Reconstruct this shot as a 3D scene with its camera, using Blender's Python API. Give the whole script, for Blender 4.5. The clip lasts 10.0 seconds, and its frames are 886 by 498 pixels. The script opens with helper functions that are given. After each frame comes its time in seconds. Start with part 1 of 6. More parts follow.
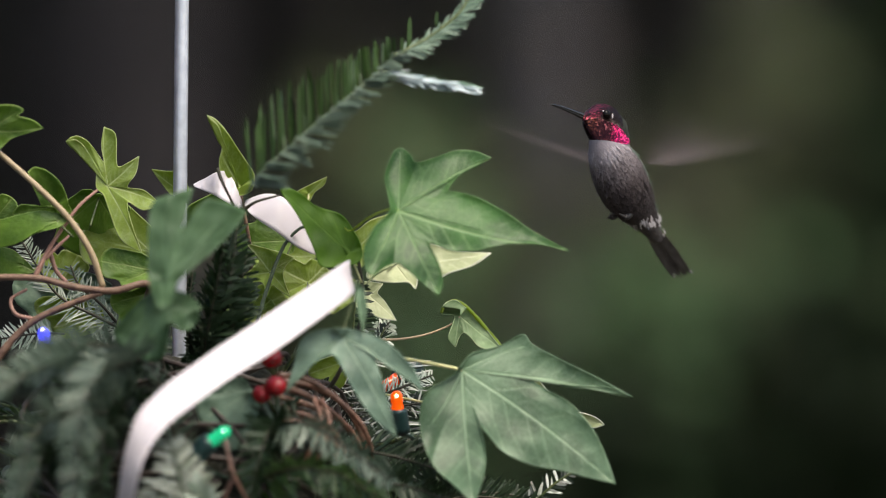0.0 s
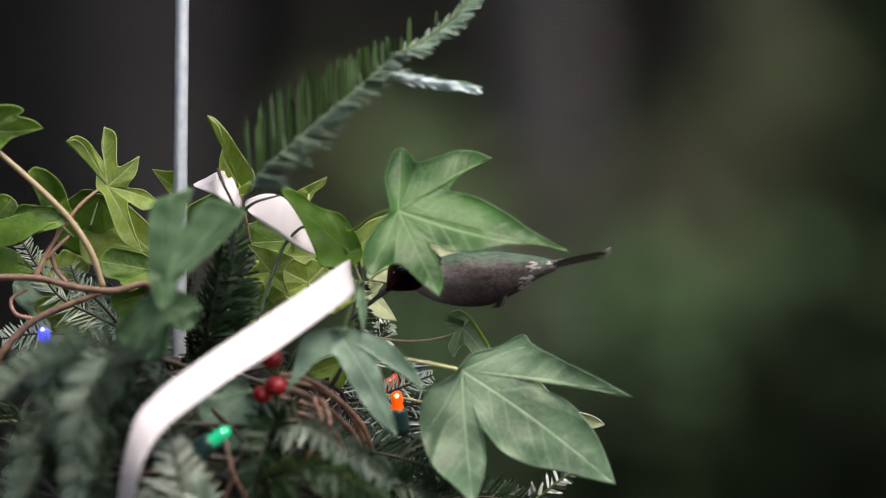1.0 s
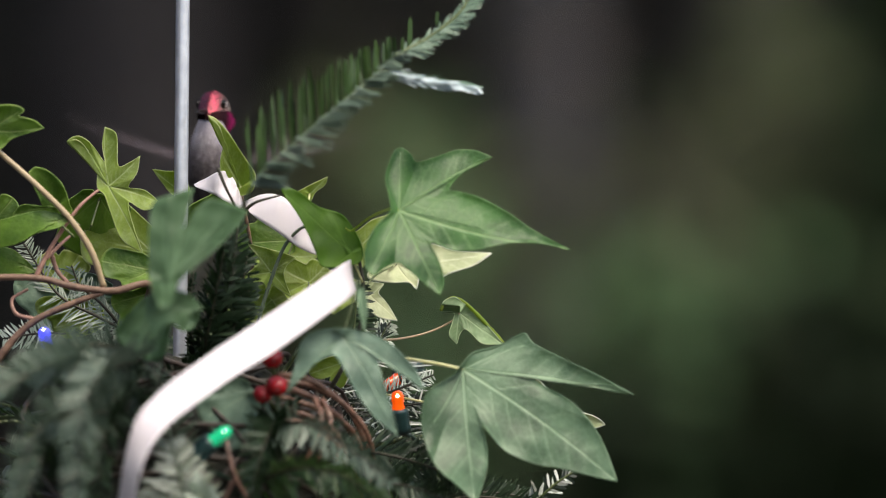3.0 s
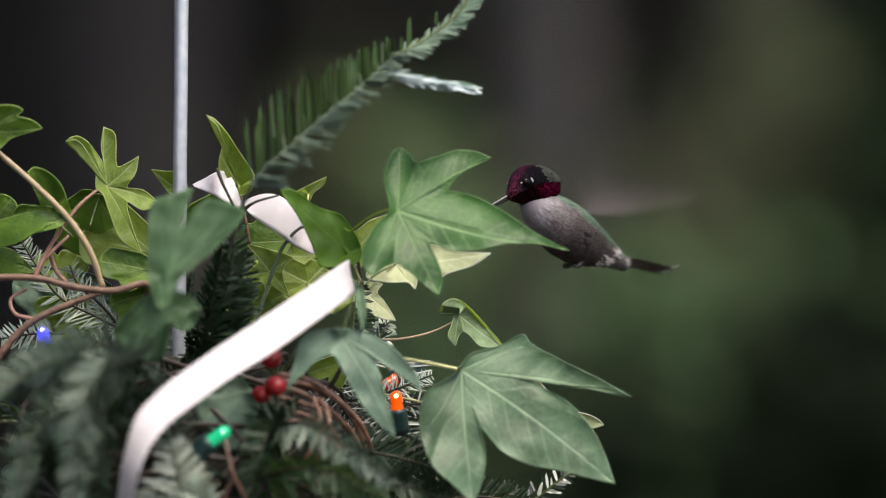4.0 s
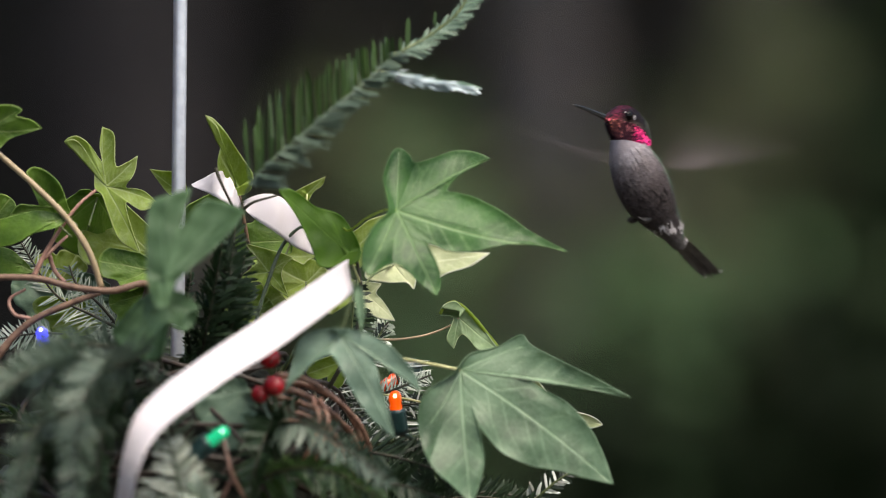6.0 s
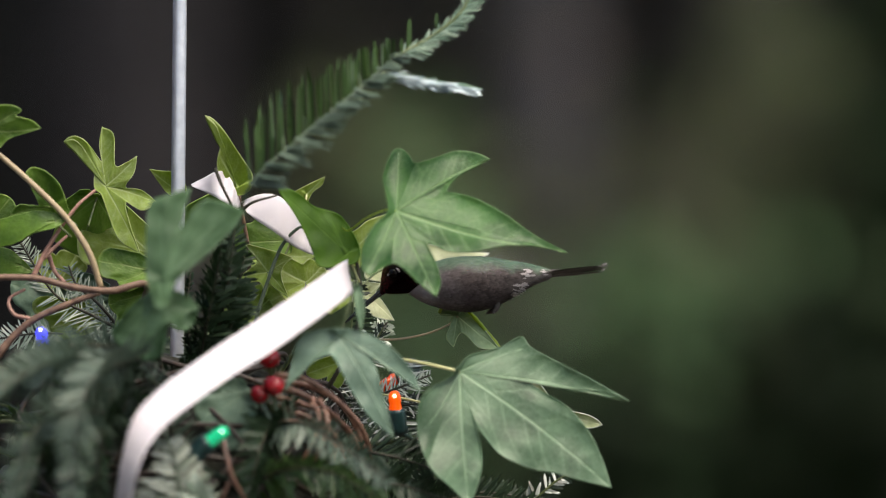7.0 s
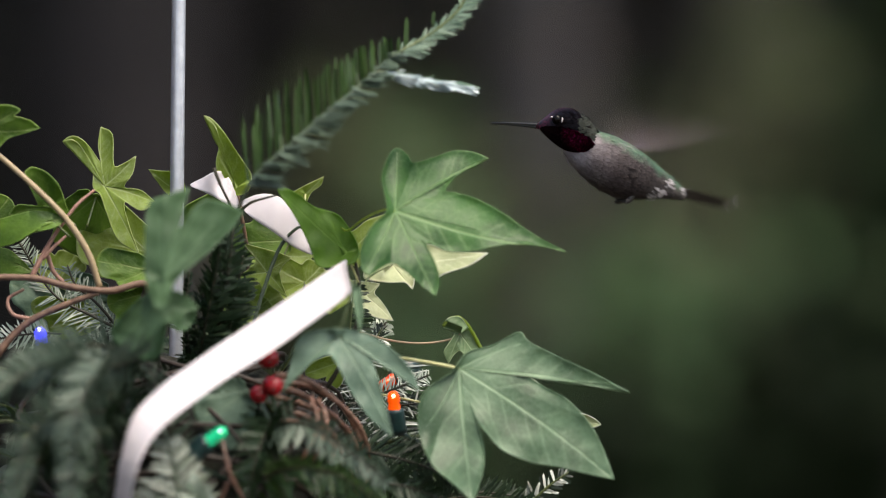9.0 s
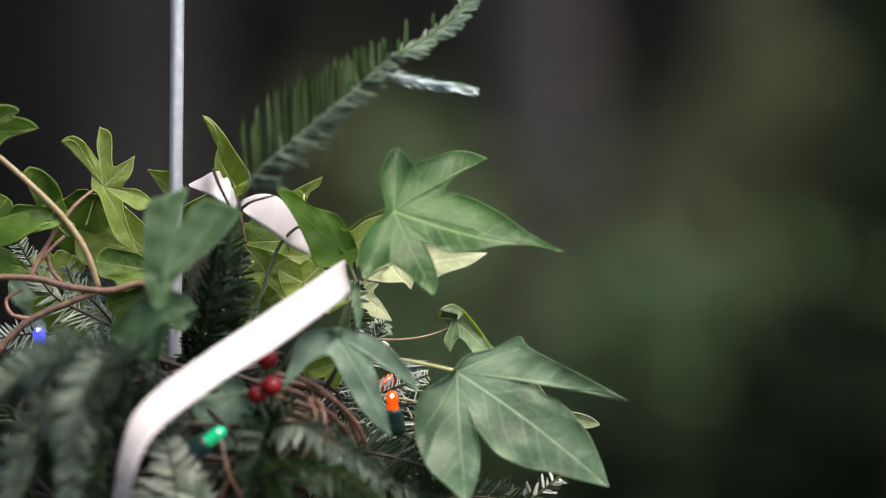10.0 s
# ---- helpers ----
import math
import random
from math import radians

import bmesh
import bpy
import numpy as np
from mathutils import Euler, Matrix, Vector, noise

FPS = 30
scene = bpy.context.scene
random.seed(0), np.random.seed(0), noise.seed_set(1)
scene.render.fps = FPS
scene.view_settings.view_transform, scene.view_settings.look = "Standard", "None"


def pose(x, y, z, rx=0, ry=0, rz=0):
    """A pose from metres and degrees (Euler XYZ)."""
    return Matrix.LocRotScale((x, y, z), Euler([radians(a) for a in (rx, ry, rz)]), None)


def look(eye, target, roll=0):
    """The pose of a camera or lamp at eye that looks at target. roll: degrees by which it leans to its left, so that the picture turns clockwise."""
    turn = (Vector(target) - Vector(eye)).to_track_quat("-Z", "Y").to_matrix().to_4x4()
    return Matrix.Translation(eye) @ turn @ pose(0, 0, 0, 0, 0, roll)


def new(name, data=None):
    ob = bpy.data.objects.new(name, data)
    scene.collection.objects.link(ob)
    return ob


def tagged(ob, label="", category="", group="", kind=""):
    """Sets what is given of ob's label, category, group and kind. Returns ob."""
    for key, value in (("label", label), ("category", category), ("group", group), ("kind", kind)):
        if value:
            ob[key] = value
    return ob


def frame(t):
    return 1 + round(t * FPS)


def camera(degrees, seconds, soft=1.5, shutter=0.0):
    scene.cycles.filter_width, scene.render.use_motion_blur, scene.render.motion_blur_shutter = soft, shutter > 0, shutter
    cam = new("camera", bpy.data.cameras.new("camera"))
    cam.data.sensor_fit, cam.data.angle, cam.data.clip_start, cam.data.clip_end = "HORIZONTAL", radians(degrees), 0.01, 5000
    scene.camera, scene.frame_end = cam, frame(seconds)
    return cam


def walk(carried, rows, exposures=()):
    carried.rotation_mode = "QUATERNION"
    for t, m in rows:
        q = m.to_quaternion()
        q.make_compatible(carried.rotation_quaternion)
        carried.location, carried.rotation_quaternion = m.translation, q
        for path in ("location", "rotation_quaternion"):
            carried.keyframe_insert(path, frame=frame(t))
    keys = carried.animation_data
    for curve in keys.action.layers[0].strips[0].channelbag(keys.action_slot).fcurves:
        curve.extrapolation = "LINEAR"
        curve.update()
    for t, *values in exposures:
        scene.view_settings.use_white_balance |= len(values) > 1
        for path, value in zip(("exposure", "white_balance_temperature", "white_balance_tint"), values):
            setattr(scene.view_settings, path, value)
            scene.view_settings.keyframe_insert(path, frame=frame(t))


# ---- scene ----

# ================= camera =================
# A long lens, level, 2.6 m in front of the flower basket. A spot is given on a
# grid over the plane of focus (u to the right, v down, 0.232 mm a step) and by its depth.
FOCUS = 2.6
EYE_Z = 1.6
ANGLE = 8.0
GRID = 784 / math.tan(radians(ANGLE / 2))

cam = camera(ANGLE, 10.0, soft=1.0, shutter=0.8)
cam.data.dof.use_dof = True
cam.data.dof.focus_distance = FOCUS
cam.data.dof.aperture_fstop = 3.7

DRIFT = [(0, 0), (0.5, -1), (1, 0.3), (1.5, -0.8), (2, 1.2), (2.5, 2.2), (4, -0.7), (4.5, -1), (5, -0.8), (5.5, -1.8),
         (7, -3.6), (7.5, -4.3), (8, -5.8), (8.5, -4.8), (9, -5.6), (9.5, -9), (10, -8)]
walk(cam, [(t, pose(0, -FOCUS, EYE_Z, 90, 0, math.degrees(s / GRID))) for t, s in DRIFT], exposures=[(0, 1.07, 7200, 6), (10, 1.07, 7200, 6)])


def at(u, v, y=0.0):
    s = (FOCUS + y) / GRID
    return Vector(((u - 784) * s, y, EYE_Z - (v - 441) * s))


# ================= world and sun =================
SUN_UP, SUN_TURN = 62, 140
world = bpy.data.worlds.new("world")
scene.world = world
world.use_nodes = True
wn = world.node_tree
sky = wn.nodes.new("ShaderNodeTexSky")
sky.sky_type, sky.sun_disc = "NISHITA", False
sky.sun_elevation, sky.sun_rotation = radians(SUN_UP), radians(SUN_TURN)
sky.air_density, sky.dust_density, sky.ozone_density = 1.0, 3.0, 1.0
wn.links.new(sky.outputs[0], wn.nodes["Background"].inputs[0])
wn.nodes["Background"].inputs[1].default_value = 0.15
sun = new("sun", bpy.data.lights.new("sun", "SUN"))
sun.data.energy, sun.data.angle, sun.data.color = 2.0, radians(40), (1.0, 0.96, 0.92)
_e, _a = radians(SUN_UP), radians(SUN_TURN)
sun.matrix_world = look((0, 0, 6), Vector((0, 0, 6)) - Vector((math.sin(_a) * math.cos(_e), math.cos(_a) * math.cos(_e), math.sin(_e))))


# ================= materials =================
class Nodes:
    def __init__(self, name):
        self.mat = bpy.data.materials.new(name)
        self.mat.use_nodes = True
        self.t = self.mat.node_tree
        self.bsdf = self.t.nodes["Principled BSDF"]
        self.out = self.t.nodes["Material Output"]

    def add(self, kind, **values):
        n = self.t.nodes.new(kind)
        for k, v in values.items():
            n.inputs[k].default_value = v
        return n

    def link(self, a, b):
        self.t.links.new(a, b)

    def coords(self, which="Object"):
        return self.t.nodes.new("ShaderNodeTexCoord").outputs[which]

    def noise(self, scale, detail=4.0, src=None, rough=0.55):
        n = self.add("ShaderNodeTexNoise", Scale=scale, Detail=detail, Roughness=rough)
        self.link(src or self.coords(), n.inputs["Vector"])
        return n.outputs[0]

    def ramp(self, fac, stops):
        n = self.t.nodes.new("ShaderNodeValToRGB")
        r = n.color_ramp
        while len(r.elements) < len(stops):
            r.elements.new(0.5)
        for e, (p, c) in zip(r.elements, stops):
            e.position, e.color = p, (*c, 1)
        self.link(fac, n.inputs[0])
        return n.outputs[0]

    def mix(self, fac, a, b, blend="MIX"):
        n = self.t.nodes.new("ShaderNodeMix")
        n.data_type, n.blend_type = "RGBA", blend
        for i, x in ((0, fac), (6, a), (7, b)):
            if isinstance(x, (int, float)):
                n.inputs[i].default_value = x
            elif isinstance(x, tuple):
                n.inputs[i].default_value = (*x, 1)
            else:
                self.link(x, n.inputs[i])
        return n.outputs[2]

    def math(self, op, a, b=0.0, clamp=False):
        n = self.t.nodes.new("ShaderNodeMath")
        n.operation, n.use_clamp = op, clamp
        for i, x in ((0, a), (1, b)):
            if isinstance(x, (int, float)):
                n.inputs[i].default_value = x
            else:
                self.link(x, n.inputs[i])
        return n.outputs[0]

    def attr(self, name):
        n = self.t.nodes.new("ShaderNodeAttribute")
        n.attribute_name = name
        return n.outputs["Fac"]

    def bump(self, height, strength, distance):
        n = self.add("ShaderNodeBump", Strength=strength, Distance=distance)
        self.link(height, n.inputs["Height"])
        self.link(n.outputs[0], self.bsdf.inputs["Normal"])
        return n.outputs[0]

    def color(self, c):
        if isinstance(c, tuple):
            self.bsdf.inputs["Base Color"].default_value = (*c, 1)
        else:
            self.link(c, self.bsdf.inputs["Base Color"])

    def set(self, **values):
        for k, v in values.items():
            self.bsdf.inputs[k.replace("_", " ")].default_value = v

    def translucent(self, c, share):
        tr = self.t.nodes.new("ShaderNodeBsdfTranslucent")
        if isinstance(c, tuple):
            tr.inputs[0].default_value = (*c, 1)
        else:
            self.link(c, tr.inputs[0])
        m = self.t.nodes.new("ShaderNodeMixShader")
        m.inputs[0].default_value = share
        self.link(self.bsdf.outputs[0], m.inputs[1])
        self.link(tr.outputs[0], m.inputs[2])
        self.link(m.outputs[0], self.out.inputs[0])


def leaf_material(name, dark, light, vein, through_color, share, rough, edge=0.75):
    n = Nodes(name)
    # broad blotches: leaf mottling, with sheen and shading put into the colour
    blotch = n.noise(90, 5)
    c = n.ramp(n.math("ADD", n.math("MULTIPLY", blotch, 0.5), n.math("MULTIPLY", n.noise(28, 3), 0.5)), [(0.41, tuple(x * 0.72 for x in dark)), (0.60, tuple(x * 1.16 for x in light))])
    fine = n.noise(900, 3)
    c = n.mix(n.math("MULTIPLY", fine, 0.35), c, tuple(x * 0.6 for x in dark))
    c = n.mix(n.math("MULTIPLY", n.attr("vein"), 0.85, True), c, vein)
    net = n.add("ShaderNodeTexVoronoi", Scale=420.0)
    net.feature = "DISTANCE_TO_EDGE"
    n.link(n.coords(), net.inputs["Vector"])
    c = n.mix(n.math("SUBTRACT", 0.16, n.math("MULTIPLY", net.outputs["Distance"], 2.2), True), c, vein)
    # pale rim paints the light caught along the leaf's edge
    c = n.mix(n.math("MULTIPLY", n.math("MULTIPLY", n.attr("rim"), edge), n.math("SUBTRACT", n.math("MULTIPLY", n.noise(75, 2), 3.2), 0.7, True), True), c, tuple(min(0.75, x * 1.9) for x in vein))
    n.color(c)
    n.set(Roughness=rough, Specular_IOR_Level=0.3)
    n.bump(n.math("ADD", n.math("MULTIPLY", n.attr("vein"), -0.6), n.math("MULTIPLY", n.noise(350, 3), 0.5)), 0.5, 0.0008)
    t = n.mix(0.5, c, through_color)
    n.translucent(t, share)
    return n.mat


IVY_FRONT = leaf_material("ivy_blade", (0.021, 0.078, 0.014), (0.046, 0.126, 0.027), (0.25, 0.38, 0.17), (0.12, 0.30, 0.04), 0.22, 0.40, 0.12)
IVY_BLUE = leaf_material("ivy_blade_greyish", (0.090, 0.150, 0.108), (0.152, 0.228, 0.166), (0.20, 0.28, 0.19), (0.12, 0.24, 0.06), 0.18, 0.40, 0.08)
# yellowish blade, brightened so that its colour carries light from behind
IVY_LIGHT = leaf_material("ivy_blade_yellowish_lit", (0.150, 0.230, 0.034), (0.300, 0.400, 0.075), (0.50, 0.56, 0.26), (0.58, 0.70, 0.06), 0.55, 0.42, 0.5)
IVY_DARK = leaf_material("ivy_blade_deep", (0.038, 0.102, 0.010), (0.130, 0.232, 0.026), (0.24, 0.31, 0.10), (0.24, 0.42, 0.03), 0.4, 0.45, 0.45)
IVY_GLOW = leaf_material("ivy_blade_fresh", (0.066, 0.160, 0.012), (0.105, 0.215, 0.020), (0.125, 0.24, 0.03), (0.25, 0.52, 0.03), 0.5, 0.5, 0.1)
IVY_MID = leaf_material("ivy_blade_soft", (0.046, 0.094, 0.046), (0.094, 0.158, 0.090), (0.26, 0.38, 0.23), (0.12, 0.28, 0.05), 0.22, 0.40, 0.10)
# darker copy of the ivy blade with shade put into its colour
IVY_SHADE = leaf_material("ivy_blade_shaded", (0.036, 0.084, 0.030), (0.070, 0.128, 0.060), (0.11, 0.19, 0.10), (0.10, 0.22, 0.03), 0.2, 0.5, 0.2)
IVY_SAGE = leaf_material("ivy_blade_sage", (0.150, 0.240, 0.110), (0.270, 0.370, 0.200), (0.34, 0.44, 0.24), (0.25, 0.42, 0.10), 0.3, 0.42, 0.6)
IVY_PALE = leaf_material("ivy_blade_underside", (0.36, 0.42, 0.22), (0.56, 0.59, 0.37), (0.66, 0.68, 0.46), (0.55, 0.62, 0.24), 0.35, 0.45)


def needle_material(name, dark, light, share=0.15, rough=0.36, sheen=0.5, few=0.0):
    """few: the share of needles that stay dark before the light ones begin."""
    n = Nodes(name)
    geo = n.t.nodes.new("ShaderNodeNewGeometry")
    c = n.ramp(geo.outputs["Random Per Island"], [(few, dark), (1.0 - 0.4 * few, light)])
    c = n.mix(n.math("MULTIPLY", n.noise(500, 3), 0.5), c, tuple(x * 0.5 for x in dark))
    n.color(c)
    n.set(Roughness=rough, Specular_IOR_Level=sheen)
    n.translucent(c, share)
    return n.mat


NEEDLE_GREEN = needle_material("needle_green", (0.016, 0.048, 0.008), (0.052, 0.108, 0.018), 0.25, 0.45)
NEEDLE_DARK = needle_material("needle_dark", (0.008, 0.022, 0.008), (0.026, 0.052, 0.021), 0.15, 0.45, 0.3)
NEEDLE_GREY = needle_material("needle_greyish", (0.050, 0.080, 0.056), (0.124, 0.168, 0.120), 0.15, 0.45)
# near-white needle colour stands for white glints of light
NEEDLE_GLINT = needle_material("needle_glint", (0.42, 0.50, 0.40), (0.80, 0.84, 0.74), 0.25, 0.25)
# a few needles painted as glints, the rest as the dark gaps between
NEEDLE_GLINT_GAP = needle_material("needle_glint_gap", (0.012, 0.024, 0.013), (0.90, 0.92, 0.84), 0.2, 0.3, 0.5, 0.52)
NEEDLE_FRESH = needle_material("needle_fresh", (0.100, 0.170, 0.110), (0.240, 0.340, 0.250), 0.25, 0.42)
NEEDLE_MIST = needle_material("needle_misty", (0.15, 0.20, 0.15), (0.46, 0.52, 0.44), 0.2, 0.4)
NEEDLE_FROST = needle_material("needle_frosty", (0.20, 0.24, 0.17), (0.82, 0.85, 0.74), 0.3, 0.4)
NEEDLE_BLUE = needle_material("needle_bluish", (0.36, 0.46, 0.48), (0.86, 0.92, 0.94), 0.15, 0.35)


def bark_material(name, dark, light, scale=220, rough=0.6, relief=0.0006):
    n = Nodes(name)
    a = n.noise(scale, 5)
    c = n.ramp(a, [(0.3, dark), (0.7, light)])
    c = n.mix(n.math("MULTIPLY", n.noise(scale * 6, 3), 0.4), c, tuple(x * 0.6 for x in dark))
    n.color(c)
    n.set(Roughness=rough)
    n.bump(n.noise(scale * 3, 4), 0.6, relief)
    return n.mat


VINE_BARK = bark_material("vine_bark", (0.085, 0.042, 0.027), (0.22, 0.125, 0.080))
VINE_PINK = bark_material("vine_young_bark", (0.21, 0.10, 0.075), (0.36, 0.20, 0.15))
PETIOLE_YELLOW = bark_material("petiole_skin", (0.48, 0.47, 0.20), (0.68, 0.65, 0.34), 260, 0.35, 0.0002)
PETIOLE_TAN = bark_material("petiole_tan_skin", (0.30, 0.21, 0.12), (0.42, 0.32, 0.20), 260, 0.45, 0.0002)
# the light tone is raised to hold the canes' peach highlights
TWIG_BROWN = bark_material("twig_bark", (0.075, 0.036, 0.026), (0.480, 0.250, 0.175), 200, 0.20)
STALK_GREEN = bark_material("stalk_bark", (0.060, 0.085, 0.025), (0.13, 0.15, 0.05), 240, 0.5, 0.0003)
TWIG_DULL = bark_material("twig_dull_bark", (0.040, 0.020, 0.016), (0.20, 0.105, 0.078), 200, 0.4)
TWIG_DARK = bark_material("twig_dark_bark", (0.016, 0.010, 0.007), (0.050, 0.028, 0.018), 260, 0.5)
STALK_PALE = bark_material("stalk_greyish_bark", (0.070, 0.100, 0.062), (0.135, 0.175, 0.115), 240, 0.55, 0.0003)
STALK_DARK = bark_material("stalk_dark_bark", (0.018, 0.016, 0.008), (0.045, 0.038, 0.020), 240, 0.6, 0.0003)
SOIL = bark_material("moss_and_soil", (0.006, 0.007, 0.004), (0.022, 0.022, 0.012), 120, 0.95, 0.004)


def metal_material():
    n = Nodes("galvanised_steel")
    c = n.ramp(n.noise(160, 5), [(0.3, (0.52, 0.53, 0.60)), (0.7, (0.70, 0.71, 0.78))])
    n.color(c)
    n.set(Metallic=0.7)
    n.link(n.ramp(n.noise(600, 3), [(0.3, (0.30, 0.30, 0.30)), (0.7, (0.46, 0.46, 0.46))]), n.bsdf.inputs["Roughness"])
    n.bump(n.noise(400, 3), 0.3, 0.0002)
    return n.mat


STEEL = metal_material()


def ribbon_material():
    n = Nodes("satin_ribbon")
    w = n.add("ShaderNodeTexWave", Scale=900.0, Distortion=1.0, Detail=1.0)
    n.link(n.coords("UV"), w.inputs["Vector"])
    c = n.mix(n.noise(60, 4), (0.60, 0.545, 0.585), (0.70, 0.645, 0.685))
    n.color(c)
    n.set(Roughness=0.42, Sheen_Weight=0.3)
    n.bump(n.math("ADD", n.math("MULTIPLY", w.outputs[1], 0.3), n.noise(150, 3)), 0.25, 0.0006)
    n.translucent(c, 0.22)
    return n.mat


RIBBON = ribbon_material()


def plain_material(name, base, rough=0.4, metallic=0.0, scale=300, vary=0.35, bump=0.0002):
    n = Nodes(name)
    n.color(n.ramp(n.noise(scale, 4), [(0.3, tuple(x * (1 - vary) for x in base)), (0.7, base)]))
    n.set(Roughness=rough, Metallic=metallic)
    n.bump(n.noise(scale * 3, 3), 0.3, bump)
    return n.mat


BERRY = plain_material("berry_skin", (0.34, 0.008, 0.014), 0.22)
BERRY_END = plain_material("berry_calyx", (0.035, 0.015, 0.010), 0.7)
SOCKET = plain_material("socket_plastic", (0.012, 0.040, 0.040), 0.35)
WIRE = plain_material("wire_plastic", (0.010, 0.030, 0.020), 0.4)


def bulb_material(name, tint, strength):
    n = Nodes(name)
    n.color(n.mix(n.noise(500, 2), tint, tuple(x * 0.7 for x in tint)))
    n.set(Roughness=0.12, Emission_Strength=strength)
    n.bsdf.inputs["Emission Color"].default_value = (*tint, 1)
    return n.mat


def glow_spot(name, tint, strength):
    n = Nodes(name)
    n.set(Emission_Strength=strength)
    n.bsdf.inputs["Emission Color"].default_value = (*tint, 1)
    return n.mat


# plumage
def feather_cells(n, scale, stretch=(1.0, 1.0, 1.0)):
    mp = n.add("ShaderNodeMapping", Scale=stretch)
    n.link(n.coords(), mp.inputs[0])
    v = n.add("ShaderNodeTexVoronoi", Scale=scale)
    n.link(mp.outputs[0], v.inputs["Vector"])
    return v


def body_material():
    """Pale collar, dark belly and bronze-green back; each feather has a paler fringe at its tip."""
    n = Nodes("body_plumage")
    sep = n.t.nodes.new("ShaderNodeSeparateXYZ")
    n.link(n.coords(), sep.inputs[0])
    x, z = sep.outputs[0], sep.outputs[2]
    speck = n.noise(420, 4)
    broad = n.noise(150, 3)
    along = n.math("ADD", n.math("MULTIPLY", x, 1 / 0.060), n.math("MULTIPLY", n.math("SUBTRACT", broad, 0.5), 0.22))
    grey = n.ramp(along, [(0.14, (0.25, 0.225, 0.25)), (0.24, (0.115, 0.098, 0.104)), (0.36, (0.046, 0.036, 0.037)), (0.54, (0.019, 0.014, 0.014)),
                          (0.72, (0.015, 0.012, 0.012)), (0.86, (0.050, 0.042, 0.042)), (0.97, (0.040, 0.035, 0.034))])
    fringe = n.ramp(along, [(0.14, (0.36, 0.33, 0.36)), (0.28, (0.200, 0.175, 0.186)), (0.46, (0.090, 0.074, 0.075)), (0.75, (0.070, 0.057, 0.056)), (0.95, (0.15, 0.135, 0.13))])
    tip = n.math("MULTIPLY", n.attr("tip"), n.math("ADD", speck, 0.2), True)
    under = n.mix(tip, grey, fringe)
    upper = n.mix(tip, n.mix(speck, (0.026, 0.078, 0.050), (0.070, 0.135, 0.085)), (0.15, 0.20, 0.14))
    back = n.math("ADD", n.math("MULTIPLY", z, 240), n.math("MULTIPLY", n.math("SUBTRACT", broad, 0.5), 2.4))
    back = n.math("SUBTRACT", back, 0.25, True)
    c = n.mix(back, under, upper)
    geo = n.t.nodes.new("ShaderNodeNewGeometry")
    tone = n.ramp(geo.outputs["Random Per Island"], [(0.0, (0.80, 0.77, 0.78)), (0.6, (0.92, 0.91, 0.92)), (1.0, (1.08, 1.06, 1.06))])
    n.color(n.mix(1.0, c, tone, "MULTIPLY"))
    n.link(n.math("MULTIPLY", back, 0.15), n.bsdf.inputs["Metallic"])
    n.set(Roughness=0.62, Specular_IOR_Level=0.15)
    n.bump(n.math("ADD", n.noise(1500, 3), speck), 0.4, 0.0004)
    return n.mat


def gorget_material(name, stops, dark, metallic, rough, bend, rise, aside):
    """Scale-like feathers; their mirror-like barbules all lean forward and outward, so the hue flashes when the bird turns to the light."""
    n = Nodes(name)
    cells = feather_cells(n, 1250)
    # the stops also paint where the sheen flashes and where it stays dark
    c = n.mix(n.math("MULTIPLY", cells.outputs["Distance"], 1.3, True), n.ramp(n.attr("facing"), stops), dark)
    n.color(c)
    n.set(Metallic=metallic, Roughness=rough)
    height = n.bump(cells.outputs["Distance"], 0.6, 0.0005)
    ahead = n.t.nodes.new("ShaderNodeVectorTransform")
    ahead.vector_type, ahead.convert_from, ahead.convert_to = "NORMAL", "OBJECT", "WORLD"
    place = n.t.nodes.new("ShaderNodeSeparateXYZ")
    n.link(n.coords(), place.inputs[0])
    flank = n.math("MAXIMUM", n.math("MINIMUM", n.math("MULTIPLY", place.outputs[1], 400.0), aside), -aside)
    way = n.t.nodes.new("ShaderNodeCombineXYZ")
    way.inputs[0].default_value, way.inputs[2].default_value = -1.0, rise
    n.link(flank, way.inputs[1])
    n.link(way.outputs[0], ahead.inputs[0])
    ruffled = n.t.nodes.new("ShaderNodeVectorMath")
    ruffled.operation = "MULTIPLY_ADD"
    n.link(cells.outputs["Color"], ruffled.inputs[0])
    ruffled.inputs[1].default_value = (0.26, 0.26, 0.26)
    ruffled.inputs[2].default_value = (-0.13, -0.13, -0.13)
    each = n.t.nodes.new("ShaderNodeVectorMath")
    each.operation = "ADD"
    n.link(ahead.outputs[0], each.inputs[0])
    n.link(ruffled.outputs[0], each.inputs[1])
    lean = n.t.nodes.new("ShaderNodeMix")
    lean.data_type = "VECTOR"
    lean.inputs[0].default_value = bend
    n.link(height, lean.inputs[4])
    n.link(each.outputs[0], lean.inputs[5])
    unit = n.t.nodes.new("ShaderNodeVectorMath")
    unit.operation = "NORMALIZE"
    n.link(lean.outputs[1], unit.inputs[0])
    n.link(unit.outputs[0], n.bsdf.inputs["Normal"])
    return n.mat


BODY_PLUMAGE = body_material()
GORGET = gorget_material("gorget_plumage", [(0.0, (0.46, 0.017, 0.135)), (0.20, (0.34, 0.012, 0.085)), (0.34, (0.050, 0.011, 0.017)), (0.62, (0.034, 0.010, 0.012)), (0.80, (0.056, 0.016, 0.013)), (1.0, (0.11, 0.036, 0.020))], (0.014, 0.004, 0.006), 0.95, 0.26, 0.92, 0.30, 0.9)
